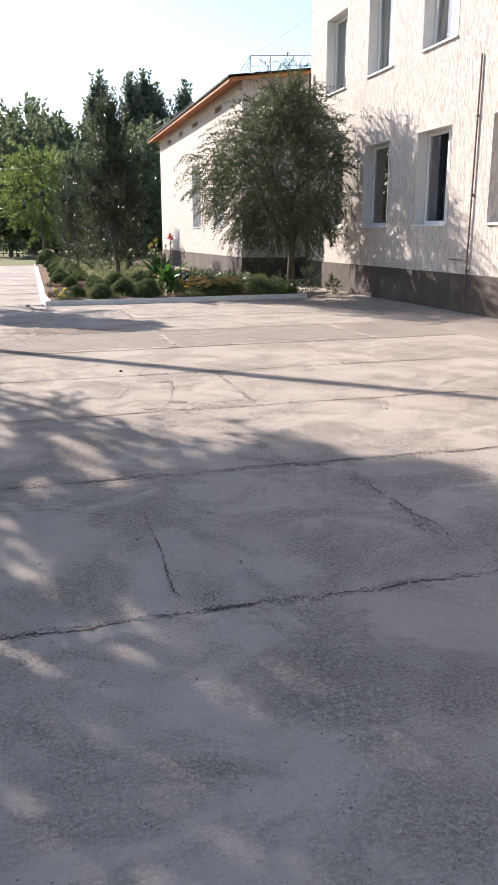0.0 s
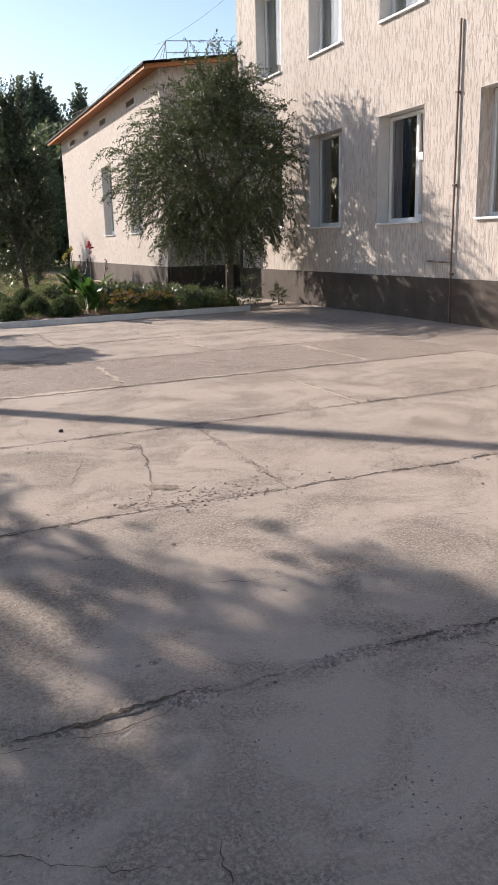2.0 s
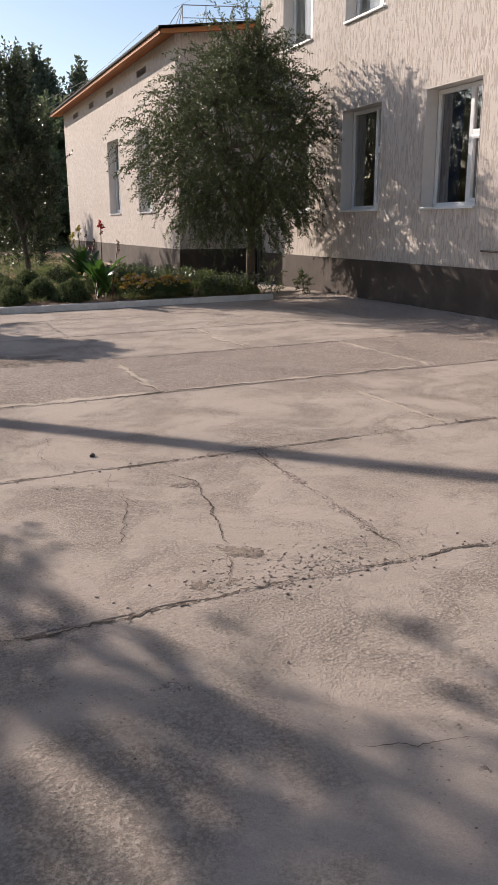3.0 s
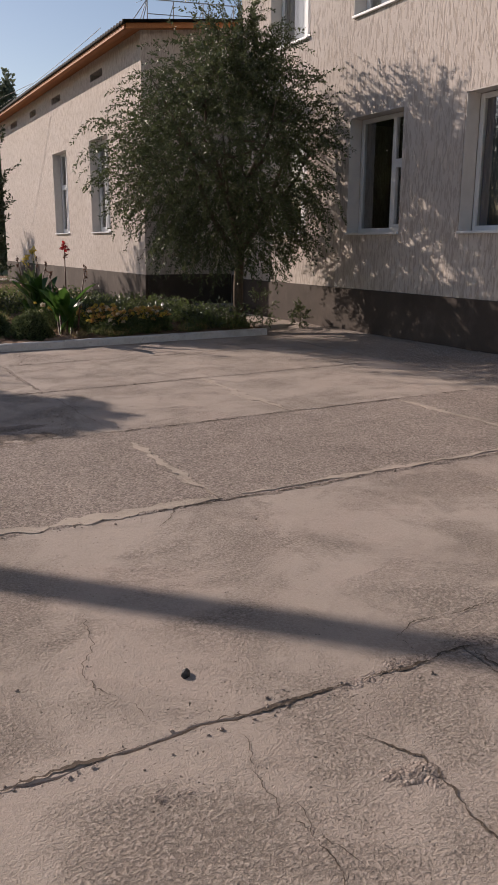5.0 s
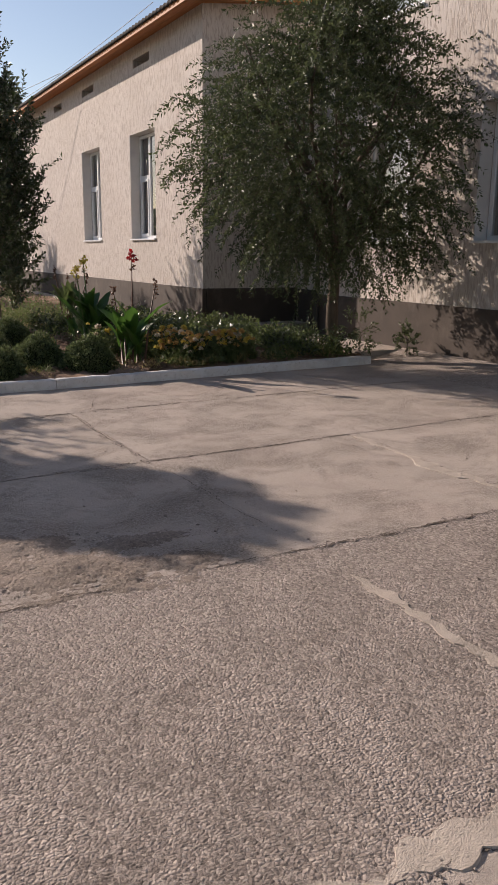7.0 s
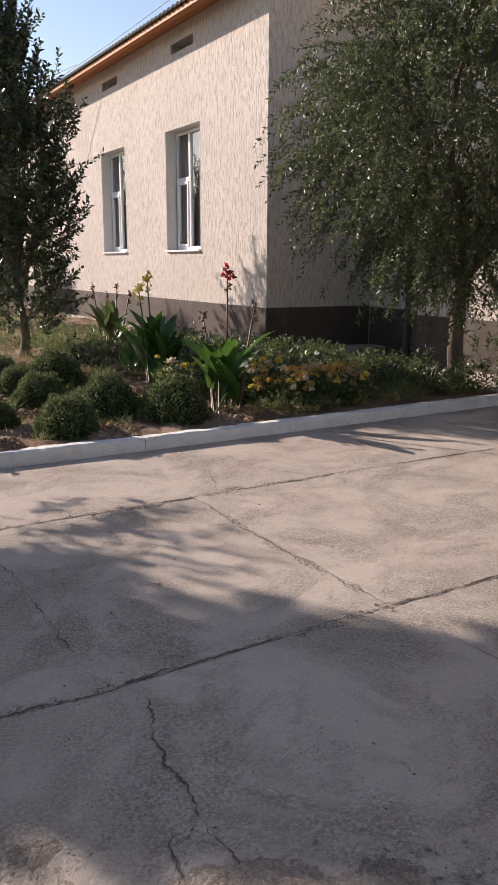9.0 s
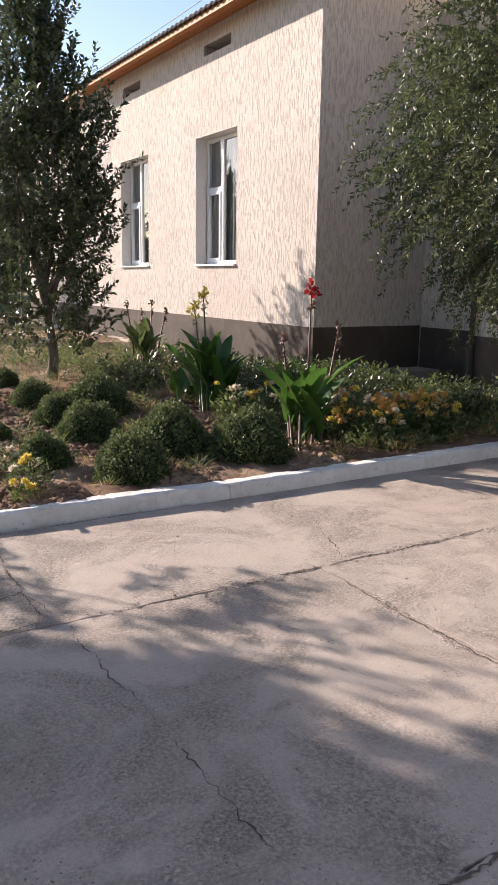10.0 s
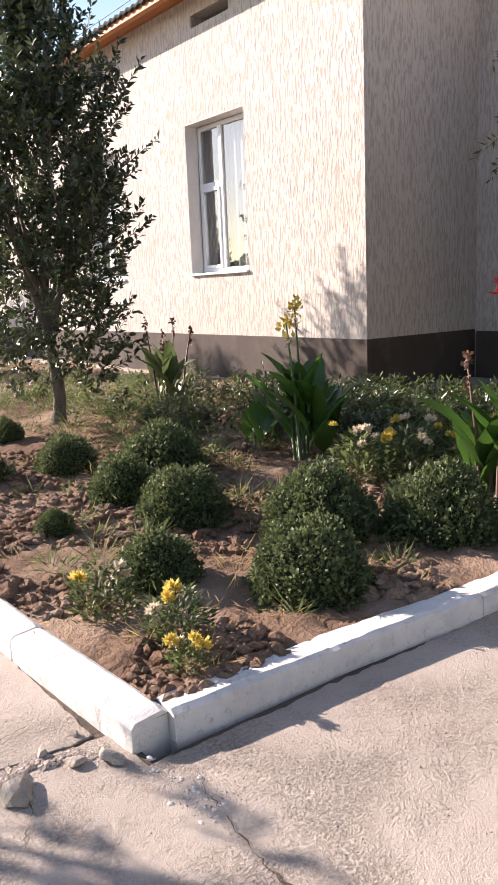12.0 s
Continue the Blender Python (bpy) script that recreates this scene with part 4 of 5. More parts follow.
def tree(name, label, base, trunk_top, r0, centre, radii, n, length, droop, per, leaf_l, leaf_w, leaf_mat, bark_mat, seed, lumps=0.25, limbs=11, lift=0.3, twig_r=0.006, keep=None, inner=0.35, category="tree", group="", top=1.0, stems=1):
    rs, rng = np.random.RandomState(seed), random.Random(seed)
    ob = thing(name, base, label, category, group)
    base, top_p, centre = Vector(base), Vector(trunk_top), Vector(centre)
    wood = Pile()
    for s in range(stems):
        foot = base + Vector((rng.uniform(-0.05, 0.05), rng.uniform(-0.05, 0.05), -0.08)) if stems > 1 else base - Vector((0, 0, 0.08))
        head = top_p + Vector((rng.uniform(-0.4, 0.4), rng.uniform(-0.4, 0.4), rng.uniform(-0.3, 0.3))) * (stems > 1)
        path = bend(foot, head, rng, r0 * 0.6, 8)
        wood.add(*tube(path, [r0 * (1.25 if i == 0 else 1.0 - 0.055 * i) for i in range(9)], 9))
        for k in range(limbs // stems):
            w = 2 * math.pi * (k + rng.random() * 0.7) / (limbs // stems)
            up = rng.uniform(-0.15, 0.75)
            tip = centre + Vector((math.cos(w) * radii[0], math.sin(w) * radii[1], up * radii[2])) * rng.uniform(0.55, 0.8)
            start = path[rng.choice((5, 6, 7, 8))]
            lp = bend(start, tip, rng, 0.12 * radii[0], 6)
            wood.add(*tube(lp, [r0 * 0.5 * (1 - 0.14 * i) for i in range(7)], 6))
            for _ in range(3):
                q = lp[rng.choice((2, 3, 4, 5))]
                t2 = q + Vector((rng.uniform(-1, 1) * radii[0], rng.uniform(-1, 1) * radii[1], rng.uniform(-0.1, 0.8) * radii[2])) * 0.38
                wood.add(*tube(bend(q, t2, rng, 0.08, 4), [r0 * 0.2 * (1 - 0.2 * i) for i in range(5)], 5))
    starts, out = shell(rs, n, centre, radii, lumps, inner, 0.5, seed * 1.7, top)
    path, at, along, nor, L, W = twigs(rs, starts, out + np.array([0, 0, lift]), length, droop, per, leaf_l, leaf_w)
    if keep is not None:
        k = keep(at)
        at, along, nor, L, W = at[k], along[k], nor[k], L[k], W[k]
    if twig_r:
        for p in path[:: 1 if n < 1200 else 2]:
            q = [tuple(p[0]), tuple(p[2]), tuple(p[4]), tuple(p[6])]
            if keep is None or keep(np.array(q)).all():
                wood.add(*tube(q, [twig_r, twig_r * 0.8, twig_r * 0.6, twig_r * 0.3], 3, False))
    o = np.array(base)
    trunk = raw("trunk", [Vector(v) - base for v in wood.v], wood.f, bark_mat, ob, flat=False)
    crown = new("crown", leaves_mesh("crown", at - o, along, nor, L, W, leaf_mat))
    crown.parent = ob
    return ob


elm = tree("elm_tree", "weeping elm with hanging leafy twigs beside the wall", (6.38, 19.25, 0.15), (6.25, 19.25, 2.2), 0.105, (6.02, 18.72, 2.98), (1.95, 1.3, 1.82), 2150, 0.75, 1.9, 44, 0.062, 0.024, LEAF_ELM, BARK, 3, 0.32, 12, 0.35, 0.004, lambda p: (p[:, 0] < 7.3) & (p[:, 2] > 1.0 + 0.35 * np.sin(p[:, 0] * 5) * np.sin(p[:, 1] * 4)), 0.25, top=0.36)
shrub = tree("tall_shrub", "tall dense dark-leaved shrub on a short trunk", (2.50, 24.35, 0.27), (2.45, 24.35, 1.5), 0.075, (2.42, 24.3, 2.75), (0.90, 0.85, 2.4), 900, 0.5, -0.5, 30, 0.085, 0.040, LEAF_SHRUB, BARK_GREY, 8, 0.30, 10, 1.1, 0.006, lambda p: p[:, 2] > 0.55, 0.2, "shrub", "", 0.42)
tree("slender_shrub", "slender tall shrub behind the dense one", (3.35, 28.9, 0.3), (3.35, 28.9, 2.0), 0.03, (3.35, 28.9, 2.9), (0.3, 0.4, 1.5), 90, 0.5, -0.4, 24, 0.085, 0.040, LEAF_SHRUB, BARK_GREY, 18, 0.3, 7, 1.1, 0.005, None, 0.2, "shrub", "", 0.4)
for x, y, s, a in ((1.9, 34.5, 0.9, 70), (2.6, 41.0, 1.0, 250)):
    copy_thing(shrub, pose(x, y, 0.2, 0, 0, a) @ Matrix.Scale(s, 4))
for x, y, s in ((6.75, 19.15, 0.8), (7.2, 18.6, 0.5)):
    tree("sapling", "small leafy self-sown sapling at the wall foot", (x, y, 0.12), (x, y, 0.35), 0.010, (x, y, 0.12 + 0.45 * s), (0.25 * s, 0.22 * s, 0.42 * s), 34, 0.25 * s, 0.3, 14, 0.055, 0.024, LEAF_ELM, BARK, int(x * 10), 0.3, 5, 0.6, 0.003, lambda p: p[:, 0] < 7.5, 0.2, "sapling")

# unseen trees along the path, opposite the buildings, added to shade the yard
shade = tree("shade_tree", "broad leafy shade tree beside the paved yard, out of view", (-4.6, 12.0, -0.07), (-4.6, 12.0, 3.0), 0.13, (-4.6, 12.0, 5.4), (2.5, 2.6, 2.9), 650, 0.8, 0.9, 30, 0.12, 0.065, LEAF_ELM, BARK_GREY, 21, 0.35, 14, 0.2, 0.010, None, 0.25, group="shade trees")
copy_thing(shade, pose(-3.2, 8.3, -0.06, 0, 0, 115))
copy_thing(shade, pose(-5.6, 7.6, -0.06, 0, 0, 250))
copy_thing(shade, pose(-3.6, 5.2, -0.06, 0, 0, 10))
copy_thing(shade, pose(-9.2, 20.0, -0.1, 0, 0, 60))
# Thin flat crowns out of view, shaped and placed for their shadow bands.
low_shade = tree("shade_tree", "slim flat-crowned tree out of view, added to shade the paving", (-3.0, 22.4, -0.07), (-3.0, 22.4, 3.0), 0.06, (-3.0, 22.4, 4.0), (0.62, 0.55, 0.12), 230, 0.26, 0.4, 26, 0.12, 0.06, LEAF_ELM, BARK_GREY, 25, 0.3, 9, 0.2, 0.008, None, 0.1, group="shade trees")
for x, y, a in ((-3.75, 23.85, 140), (-3.75, 22.95, 60), (-2.45, 21.75, 200)):
    copy_thing(low_shade, pose(x, y, -0.07, 0, 0, a))
for x, y, a in ((-5.0, 16.9, 30),):
    copy_thing(low_shade, pose(x, y, -0.07, 0, 0, a) @ Matrix.Scale(1.7, 4))
tree("shade_tree", "thin tree out of view, added for shadow streaks on the paving", (-2.4, 21.8, -0.07), (-2.3, 21.8, 1.2), 0.05, (-2.1, 21.6, 2.4), (0.95, 0.7, 0.5), 46, 0.6, 0.5, 22, 0.11, 0.05, LEAF_ELM, BARK_GREY, 27, 0.3, 6, 0.2, 0.008, None, 0.1, group="shade trees")
# Added out of view; its lean lays the long thin shadow across the paving.
leaning = raw("leaning_trunk", *[[Vector(v) for v in a] if i == 0 else a for i, a in enumerate(tube([(-5.6, 16.9, -0.2), (-3.9, 17.3, 2.54), (-2.05, 17.78, 5.31), (-1.0, 18.07, 6.93)], [0.13, 0.12, 0.10, 0.07], 9))], BARK_GREY, flat=False)
tagged(leaning, "unseen leaning stem added to cast the long thin shadow", "trunk")

# ---- distance ----
light_tree = tree("young_tree", "round light-green tree on the far lawn", (0.9, 56, -0.05), (0.9, 56, 2.0), 0.12, (0.9, 56, 4.0), (2.5, 2.5, 2.6), 420, 1.0, 0.9, 24, 0.22, 0.11, LEAF_LIGHT, BARK_GREY, 31, 0.3, 10, 0.3, 0.0, group="far trees")
far = tree("far_tree", "dark leafy tree in the far belt", (0, 0, 0), (0, 0, 2.6), 0.2, (0, 0, 5.0), (3.0, 3.0, 3.9), 520, 1.3, 0.6, 22, 0.36, 0.20, LEAF_FAR_HAZED, BARK_GREY, 33, 0.35, 12, 0.3, 0.0, group="far trees")
far.location = (1.4, 74, -0.1)
for x, y, s, rz_ in ((-1.5, 68, 0.95, 80), (2.2, 70, 1.12, 130), (5.4, 66, 0.9, 200), (6.6, 58, 0.85, 20), (4.0, 60, 0.8, 300), (8.6, 62, 1.0, 250), (11.5, 64, 1.0, 100), (0.3, 78, 1.35, 220)):
    copy_thing(far, pose(x, y, -0.15, 0, 0, rz_) @ Matrix.Scale(s, 4))
poplar = tree("poplar", "tall columnar poplar in the far row", (0, 0, 0), (0, 0, 9.0), 0.22, (0, 0, 9.2), (1.25, 1.25, 7.9), 620, 1.4, -1.2, 20, 0.42, 0.26, LEAF_POPLAR_HAZED, BARK_GREY, 41, 0.4, 12, 1.6, 0.0, None, 0.15, group="poplars", top=0.62)
poplar.location = (7.75, 86, -0.2)
for x, y, s, rz_ in ((6.9, 88, 0.88, 50), (11.0, 86, 1.0, 90), (12.5, 87, 1.03, 150), (13.8, 88, 0.97, 30), (16.4, 86, 0.97, 220), (4.4, 92, 0.78, 310)):
    copy_thing(poplar, pose(x, y, -0.2, 0, 0, rz_) @ Matrix.Scale(s, 4))
rs = np.random.RandomState(6)
bp = np.stack([rs.uniform(-170, 60, 16000), rs.uniform(104, 112, 16000), rs.uniform(0, 1, 16000) ** 1.3], 1)
bp[:, 2] *= np.array([6.5 + 2.6 * noise.noise((x * 0.09, 0, 1.0)) + 1.6 * noise.noise((x * 0.35, 0, 5.0)) for x in bp[:, 0]])
woods = new("far_woods", leaves_mesh("far_woods", bp, unit(rs.normal(0, 1, (16000, 3))), unit(rs.normal(0, 1, (16000, 3))), rs.uniform(0.9, 1.7, 16000), rs.uniform(0.6, 1.1, 16000), LEAF_FAR_HAZED))
tagged(woods, "dark distant belt of trees on the horizon", "trees", kind="stuff")
# trees across the yard that the panes mirror
for x, y, s, rz_ in ((-36, 4, 0.39, 10), (-40, 14, 0.44, 80), (-37, 24, 0.36, 160), (-42, 34, 0.44, 220), (-38, 44, 0.39, 300), (-43, -6, 0.41, 40), (-45, 54, 0.44, 90), (-40, 66, 0.41, 0)):
    copy_thing(far, pose(x, y, -0.15, 0, 0, rz_) @ Matrix.Scale(s, 4))

lamp = thing("street_lamp", (1.88, 46.3, -0.05), "small park lamp with a white cone shade on a dark post", "lamp")
v, f = tube([(0, 0, -0.1), (0, 0, 0.3), (0, 0, 2.15)], [0.07, 0.04, 0.03], 8)
raw("post", v, f, PIPE_DARK, lamp, "dark post", False)
v, f = tube([(0, 0, 2.12), (0, 0, 2.2), (0, 0, 2.42), (0, 0, 2.46)], [0.07, 0.12, 0.2, 0.05], 12)
raw("shade", v, f, PVC, lamp, "white cone shade", False)
bench = thing("metal_fence", (-6.0, 60, 0.0), "dark low metal fence at the lawn edge", "fence")
for i in range(40):
    boxed("post", (-8 + i * 0.45, -7.96 + i * 0.45, 0, 0.04, 0, 1.1), PIPE_DARK, bench, bevel=0)
for z in (0.25, 1.0):
    boxed("rail", (-8, 10, -0.01, 0.0, z, z + 0.04), PIPE_DARK, bench, bevel=0)

# ---- bushes ----
def bush(seed):
    rs = np.random.RandomState(seed)
    b = thing("clipped_bush", (0, 0, 0), "low rounded dark-green clipped bush in the soil", "bush", "clipped bushes")
    n = 5200
    d = unit(rs.normal(0, 1, (n, 3)))
    d[:, 2] = np.abs(d[:, 2]) * 1.05 - 0.10
    bulge = np.array([1 + 0.17 * noise.noise((v[0] * 2.6 + seed, v[1] * 2.6, v[2] * 2.6)) + 0.05 * noise.noise((v[0] * 8, v[1] * 8 + seed, v[2] * 8)) for v in d])
    p = d * np.array([0.49, 0.49, 0.60]) * (bulge * rs.uniform(0.84, 1.06, n))[:, None]
    t = unit(d * 0.75 + rs.normal(0, 0.55, (n, 3)) + np.array([0, 0, 0.25]))
    ob = new("foliage", leaves_mesh("foliage", p, t, unit(d + rs.normal(0, 0.5, (n, 3))), rs.uniform(0.034, 0.062, n), rs.uniform(0.022, 0.038, n), LEAF_BUSH))
    ob.parent = b
    # Solid lumpy core whose dark colour stands for shade between the leaves.
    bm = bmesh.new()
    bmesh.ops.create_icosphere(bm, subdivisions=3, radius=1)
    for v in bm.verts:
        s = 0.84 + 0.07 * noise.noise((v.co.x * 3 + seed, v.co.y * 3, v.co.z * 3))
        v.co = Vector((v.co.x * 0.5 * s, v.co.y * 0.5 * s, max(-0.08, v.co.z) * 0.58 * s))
    part("twig_core", bm, CORE, b, "dark solid core with the shade among inner twigs in its colour", False)
    return b


kinds = [bush(51), bush(52), bush(53)]
BUSHES = [(1.56, 19.22, 0.60), (2.15, 19.79, 0.68), (2.66, 19.31, 0.68), (1.70, 20.60, 0.58), (2.15, 21.6, 0.70), (1.05, 19.82, 0.44), (1.65, 22.25, 0.50), (0.96, 20.9, 0.25), (1.75, 23.9, 0.36),
          (1.62, 21.25, 0.5), (1.0, 22.4, 0.45), (0.75, 23.6, 0.5), (1.35, 24.6, 0.5), (0.85, 25.6, 0.55), (1.5, 26.4, 0.5), (0.8, 27.4, 0.5), (1.45, 28.3, 0.6), (0.9, 29.3, 0.5), (1.5, 30.3, 0.55), (0.8, 31.4, 0.5), (1.4, 32.4, 0.6), (0.9, 33.8, 0.5), (1.5, 35.0, 0.6), (0.8, 36.5, 0.55), (1.3, 38.0, 0.6), (0.8, 41.0, 1.1)]
for i, (x, y, w) in enumerate(BUSHES):
    m = pose(x, y, bed_z(x, y) - 0.01, 0, 0, (i * 77) % 360)
    if i < 3:
        kinds[i].matrix_basis = m @ Matrix.Scale(w, 4)
    else:
        copy_thing(kinds[i % 3], m @ Matrix.Scale(w / BUSHES[i % 3][2], 4))


# ---- flowers ----
def paddle(length, width, arch, material, parent, start, yaw, tilt, twist=0.0):
    """One broad canna leaf with a folded midrib that arches outwards."""
    n = 9
    verts, faces = [], []
    d = Vector((math.cos(yaw), math.sin(yaw), 0))
    s = Vector((-math.sin(yaw), math.cos(yaw), 0))
    p, a = Vector(start), tilt
    for i in range(n + 1):
        t = i / n
        w = width * 0.5 * (math.sin(math.pi * min(1, t * 0.93 + 0.07)) ** 0.75 if t < 0.999 else 0.01)
        if t < 0.12:
            w = 0.012
        nrm = -d * math.sin(a) + Vector((0, 0, math.cos(a)))
        sd = (s * math.cos(twist * t) + nrm * math.sin(twist * t))
        wave = 0.10 * w * math.sin(i * 2.1 + yaw * 5)
        verts += [p + sd * w + nrm * (w * 0.35 + wave), p, p - sd * w + nrm * (w * 0.35 - wave)]
        if i:
            o = i * 3
            faces += [(o - 3, o - 2, o + 1, o), (o - 2, o - 1, o + 2, o + 1)]
        p = p + (d * math.cos(a) + Vector((0, 0, math.sin(a)))) * length / n
        a -= arch / n
    return raw("leaf", verts, faces, material, parent, flat=False)


def flower_head(rs, at, spread, n, size, material, parent, name="flower"):
    d = unit(rs.normal(0, 1, (n, 3)) + np.array([0, 0, 0.5]))
    p = np.array(at) + rs.normal(0, 1, (n, 3)) * np.array(spread)
    ob = new(name, leaves_mesh(name, p, d, unit(rs.normal(0, 1, (n, 3))), rs.uniform(0.7, 1.2, n) * size, rs.uniform(0.45, 0.75, n) * size, material))
    ob.parent = parent
    return ob


def canna(x, y, seed, height, leaves, petal, leaf_mat, stalk_mat, label, stalks):
    rs, rng = np.random.RandomState(seed), random.Random(seed)
    z = bed_z(x, y)
    c = thing("canna", (x, y, z), label, "canna plant", "cannas")
    for k in range(leaves):
        w = 2 * math.pi * k / leaves * 2.4 + rng.uniform(-0.4, 0.4)
        h = height * rng.uniform(0.0, 0.40)
        b = Vector((rng.uniform(-0.13, 0.13), rng.uniform(-0.13, 0.13), h))
        paddle(rng.uniform(0.42, 0.68) * height ** 0.5, rng.uniform(0.12, 0.20) * height ** 0.4, rng.uniform(0.2, 0.9), leaf_mat, c, b, w, rng.uniform(1.0, 1.42), rng.uniform(-0.6, 0.6))
    for dx, dy, top in stalks:
        pts = [(dx * 0.5, dy * 0.5, 0), (dx * 0.7, dy * 0.7, top * 0.5), (dx, dy, top)]
        v, f = tube(pts, [0.016, 0.013, 0.006], 6)
        raw("stalk", v, f, stalk_mat, c, flat=False)
        if top > 1.05 or petal is not PETAL_R:
            flower_head(rs, (dx, dy, top), (0.022, 0.022, 0.03), 30, 0.07, petal, c)
        else:
            flower_head(rs, (dx, dy, top), (0.008, 0.008, 0.03), 16, 0.05, STALK_RED, c, "seed_head")
        flower_head(rs, (dx, dy, top - 0.14), (0.004, 0.004, 0.022), 12, 0.05, STALK_RED if petal is PETAL_R else PETAL_P, c, "bud")
    for k in range(4):
        dx, dy = rng.uniform(-0.12, 0.12), rng.uniform(-0.12, 0.12)
        v, f = tube([(dx, dy, -0.03), (dx * 1.2, dy * 1.2, height * 0.35)], [0.018, 0.010], 6)
        raw("stem", v, f, stalk_mat, c, flat=False)
    return c


canna(3.25, 19.33, 61, 1.0, 26, PETAL_R, LEAF_CANNA, STALK_RED, "green canna with red flower spikes", [(0.03, 0.02, 1.37), (0.36, 0.05, 1.03), (-0.20, 0.1, 0.95)])
canna(3.32, 21.2, 62, 1.0, 34, PETAL_Y, LEAF_CANNA, STALK, "green canna with a yellow flower spike", [(-0.12, 0.0, 1.22), (-0.25, -0.05, 1.10)])
canna(3.80, 24.2, 63, 0.9, 14, PETAL_R, LEAF_DARK, STALK_RED, "bronze-green canna with small red buds", [(-0.25, 0, 1.0), (0.18, 0.1, 1.0), (0.0, 0.05, 0.85), (0.35, 0, 0.9)])
canna(3.25, 21.75, 64, 0.55, 9, PETAL_P, LEAF_CANNA, STALK, "low green canna without open flowers", [])


def heads():
    made = []
    for k, mat in enumerate((PETAL_Y, PETAL_O, PETAL_P)):
        rs = np.random.RandomState(70 + k)
        n = 46
        d = unit(rs.normal(0, 1, (n, 3)) + np.array([0, 0, 0.7]))
        d[:, 2] = np.abs(d[:, 2])
        made.append(leaves_mesh("flower_head", d * 0.006, d, unit(rs.normal(0, 1, (n, 3)) + d), rs.uniform(0.034, 0.046, n), rs.uniform(0.015, 0.024, n), mat))
    return made


HEADS = heads()


def clump(rs, n, radius, height, leaf_l, leaf_w):
    a = rs.uniform(0, 2 * math.pi, n)
    r = radius * rs.uniform(0, 1, n) ** 0.6
    h = height * rs.uniform(0.02, 1, n) * (1 - 0.5 * (r / radius) ** 2)
    p = np.stack([r * np.cos(a), r * np.sin(a), h], 1)
    t = unit(np.stack([np.cos(a), np.sin(a), rs.uniform(0.1, 1.1, n)], 1) + rs.normal(0, 0.5, (n, 3)))
    return p, t, unit(rs.normal(0, 0.6, (n, 3)) + np.array([0, 0, 1])), leaf_l * rs.uniform(0.6, 1.3, n), leaf_w * rs.uniform(0.6, 1.2, n)


CLUMPS = []
for k in range(3):
    rs = np.random.RandomState(80 + k)
    CLUMPS.append(leaves_mesh("foliage", *clump(rs, 420, 0.17, 0.30, 0.055, 0.024), (LEAF_BUSH, LEAF_WEED, LEAF_BUSH)[k]))


def marigold(x, y, seed, count, palette, size, label):
    rng = random.Random(seed)
    m = thing("marigold", (x, y, bed_z(x, y) - 0.01), label, "flower", "marigolds")
    ob = new("foliage", CLUMPS[seed % 3])
    ob.parent = m
    ob.scale = (size, size, size)
    for _ in range(count):
        a, r = rng.uniform(0, 6.28), 0.15 * size * rng.random() ** 0.6
        h = new("flower_head", HEADS[rng.choice(palette)])
        h.parent = m
        h.location = (math.cos(a) * r, math.sin(a) * r, (0.24 + rng.uniform(-0.05, 0.09)) * size)
        h.rotation_euler = (rng.uniform(-0.7, 0.5), rng.uniform(-0.5, 0.5), rng.uniform(0, 6))
        k = rng.uniform(0.85, 1.25)
        h.scale = (k, k, k)


frng = random.Random(9)
for i in range(28):
    x, y = frng.uniform(3.72, 5.1), frng.uniform(19.1, 20.15)
    marigold(x, y, 200 + i, frng.choice((6, 8, 9, 11)), (1, 1, 0, 0, 2), frng.uniform(0.85, 1.25), "marigold plant with orange and yellow heads")
for i, (x, y, s) in enumerate(((0.76, 19.16, 0.85), (0.64, 18.88, 0.5), (0.66, 19.66, 0.9))):
    marigold(x, y, 300 + i, 4, (0, 0, 2), s, "marigold plant with bright yellow heads")
for i, (x, y) in enumerate(((3.35, 20.2), (3.6, 20.35), (3.2, 20.5))):
    marigold(x, y, 320 + i, 6, (2, 0, 2), 1.3, "marigold plant with pale faded heads")


# ---- weeds, grass, clods, stones ----
def scatter_weeds(name, areas, leaf_l, leaf_w, mat, label, seed, category):
    rs = np.random.RandomState(seed)
    packs = []
    for x0, x1, y0, y1, n, rad, hgt, per in areas:
        for _ in range(n):
            x, y = rs.uniform(x0, x1), rs.uniform(y0, y1)
            p, t, nn, L, W = clump(rs, per, rad * rs.uniform(0.6, 1.3), hgt * rs.uniform(0.5, 1.3), leaf_l, leaf_w)
            packs.append((p + np.array([x, y, bed_z(x, y)]), t, nn, L, W))
    ob = new(name, leaves_mesh(name, *[np.concatenate([q[i] for q in packs]) for i in range(5)], mat))
    return tagged(ob, label, category, kind="stuff")


scatter_weeds("weeds", [(4.2, 6.45, 20.4, 22.9, 100, 0.16, 0.24, 70), (5.5, 6.45, 18.9, 20.4, 30, 0.14, 0.28, 60), (2.6, 5.4, 21.6, 27.0, 110, 0.15, 0.26, 60), (0.9, 4.6, 25.5, 40.0, 190, 0.22, 0.5, 50), (3.5, 6.3, 18.85, 19.4, 40, 0.10, 0.16, 40)], 0.07, 0.024, LEAF_WEED, "tangled green weeds and herbs in the bed", 90, "weeds")
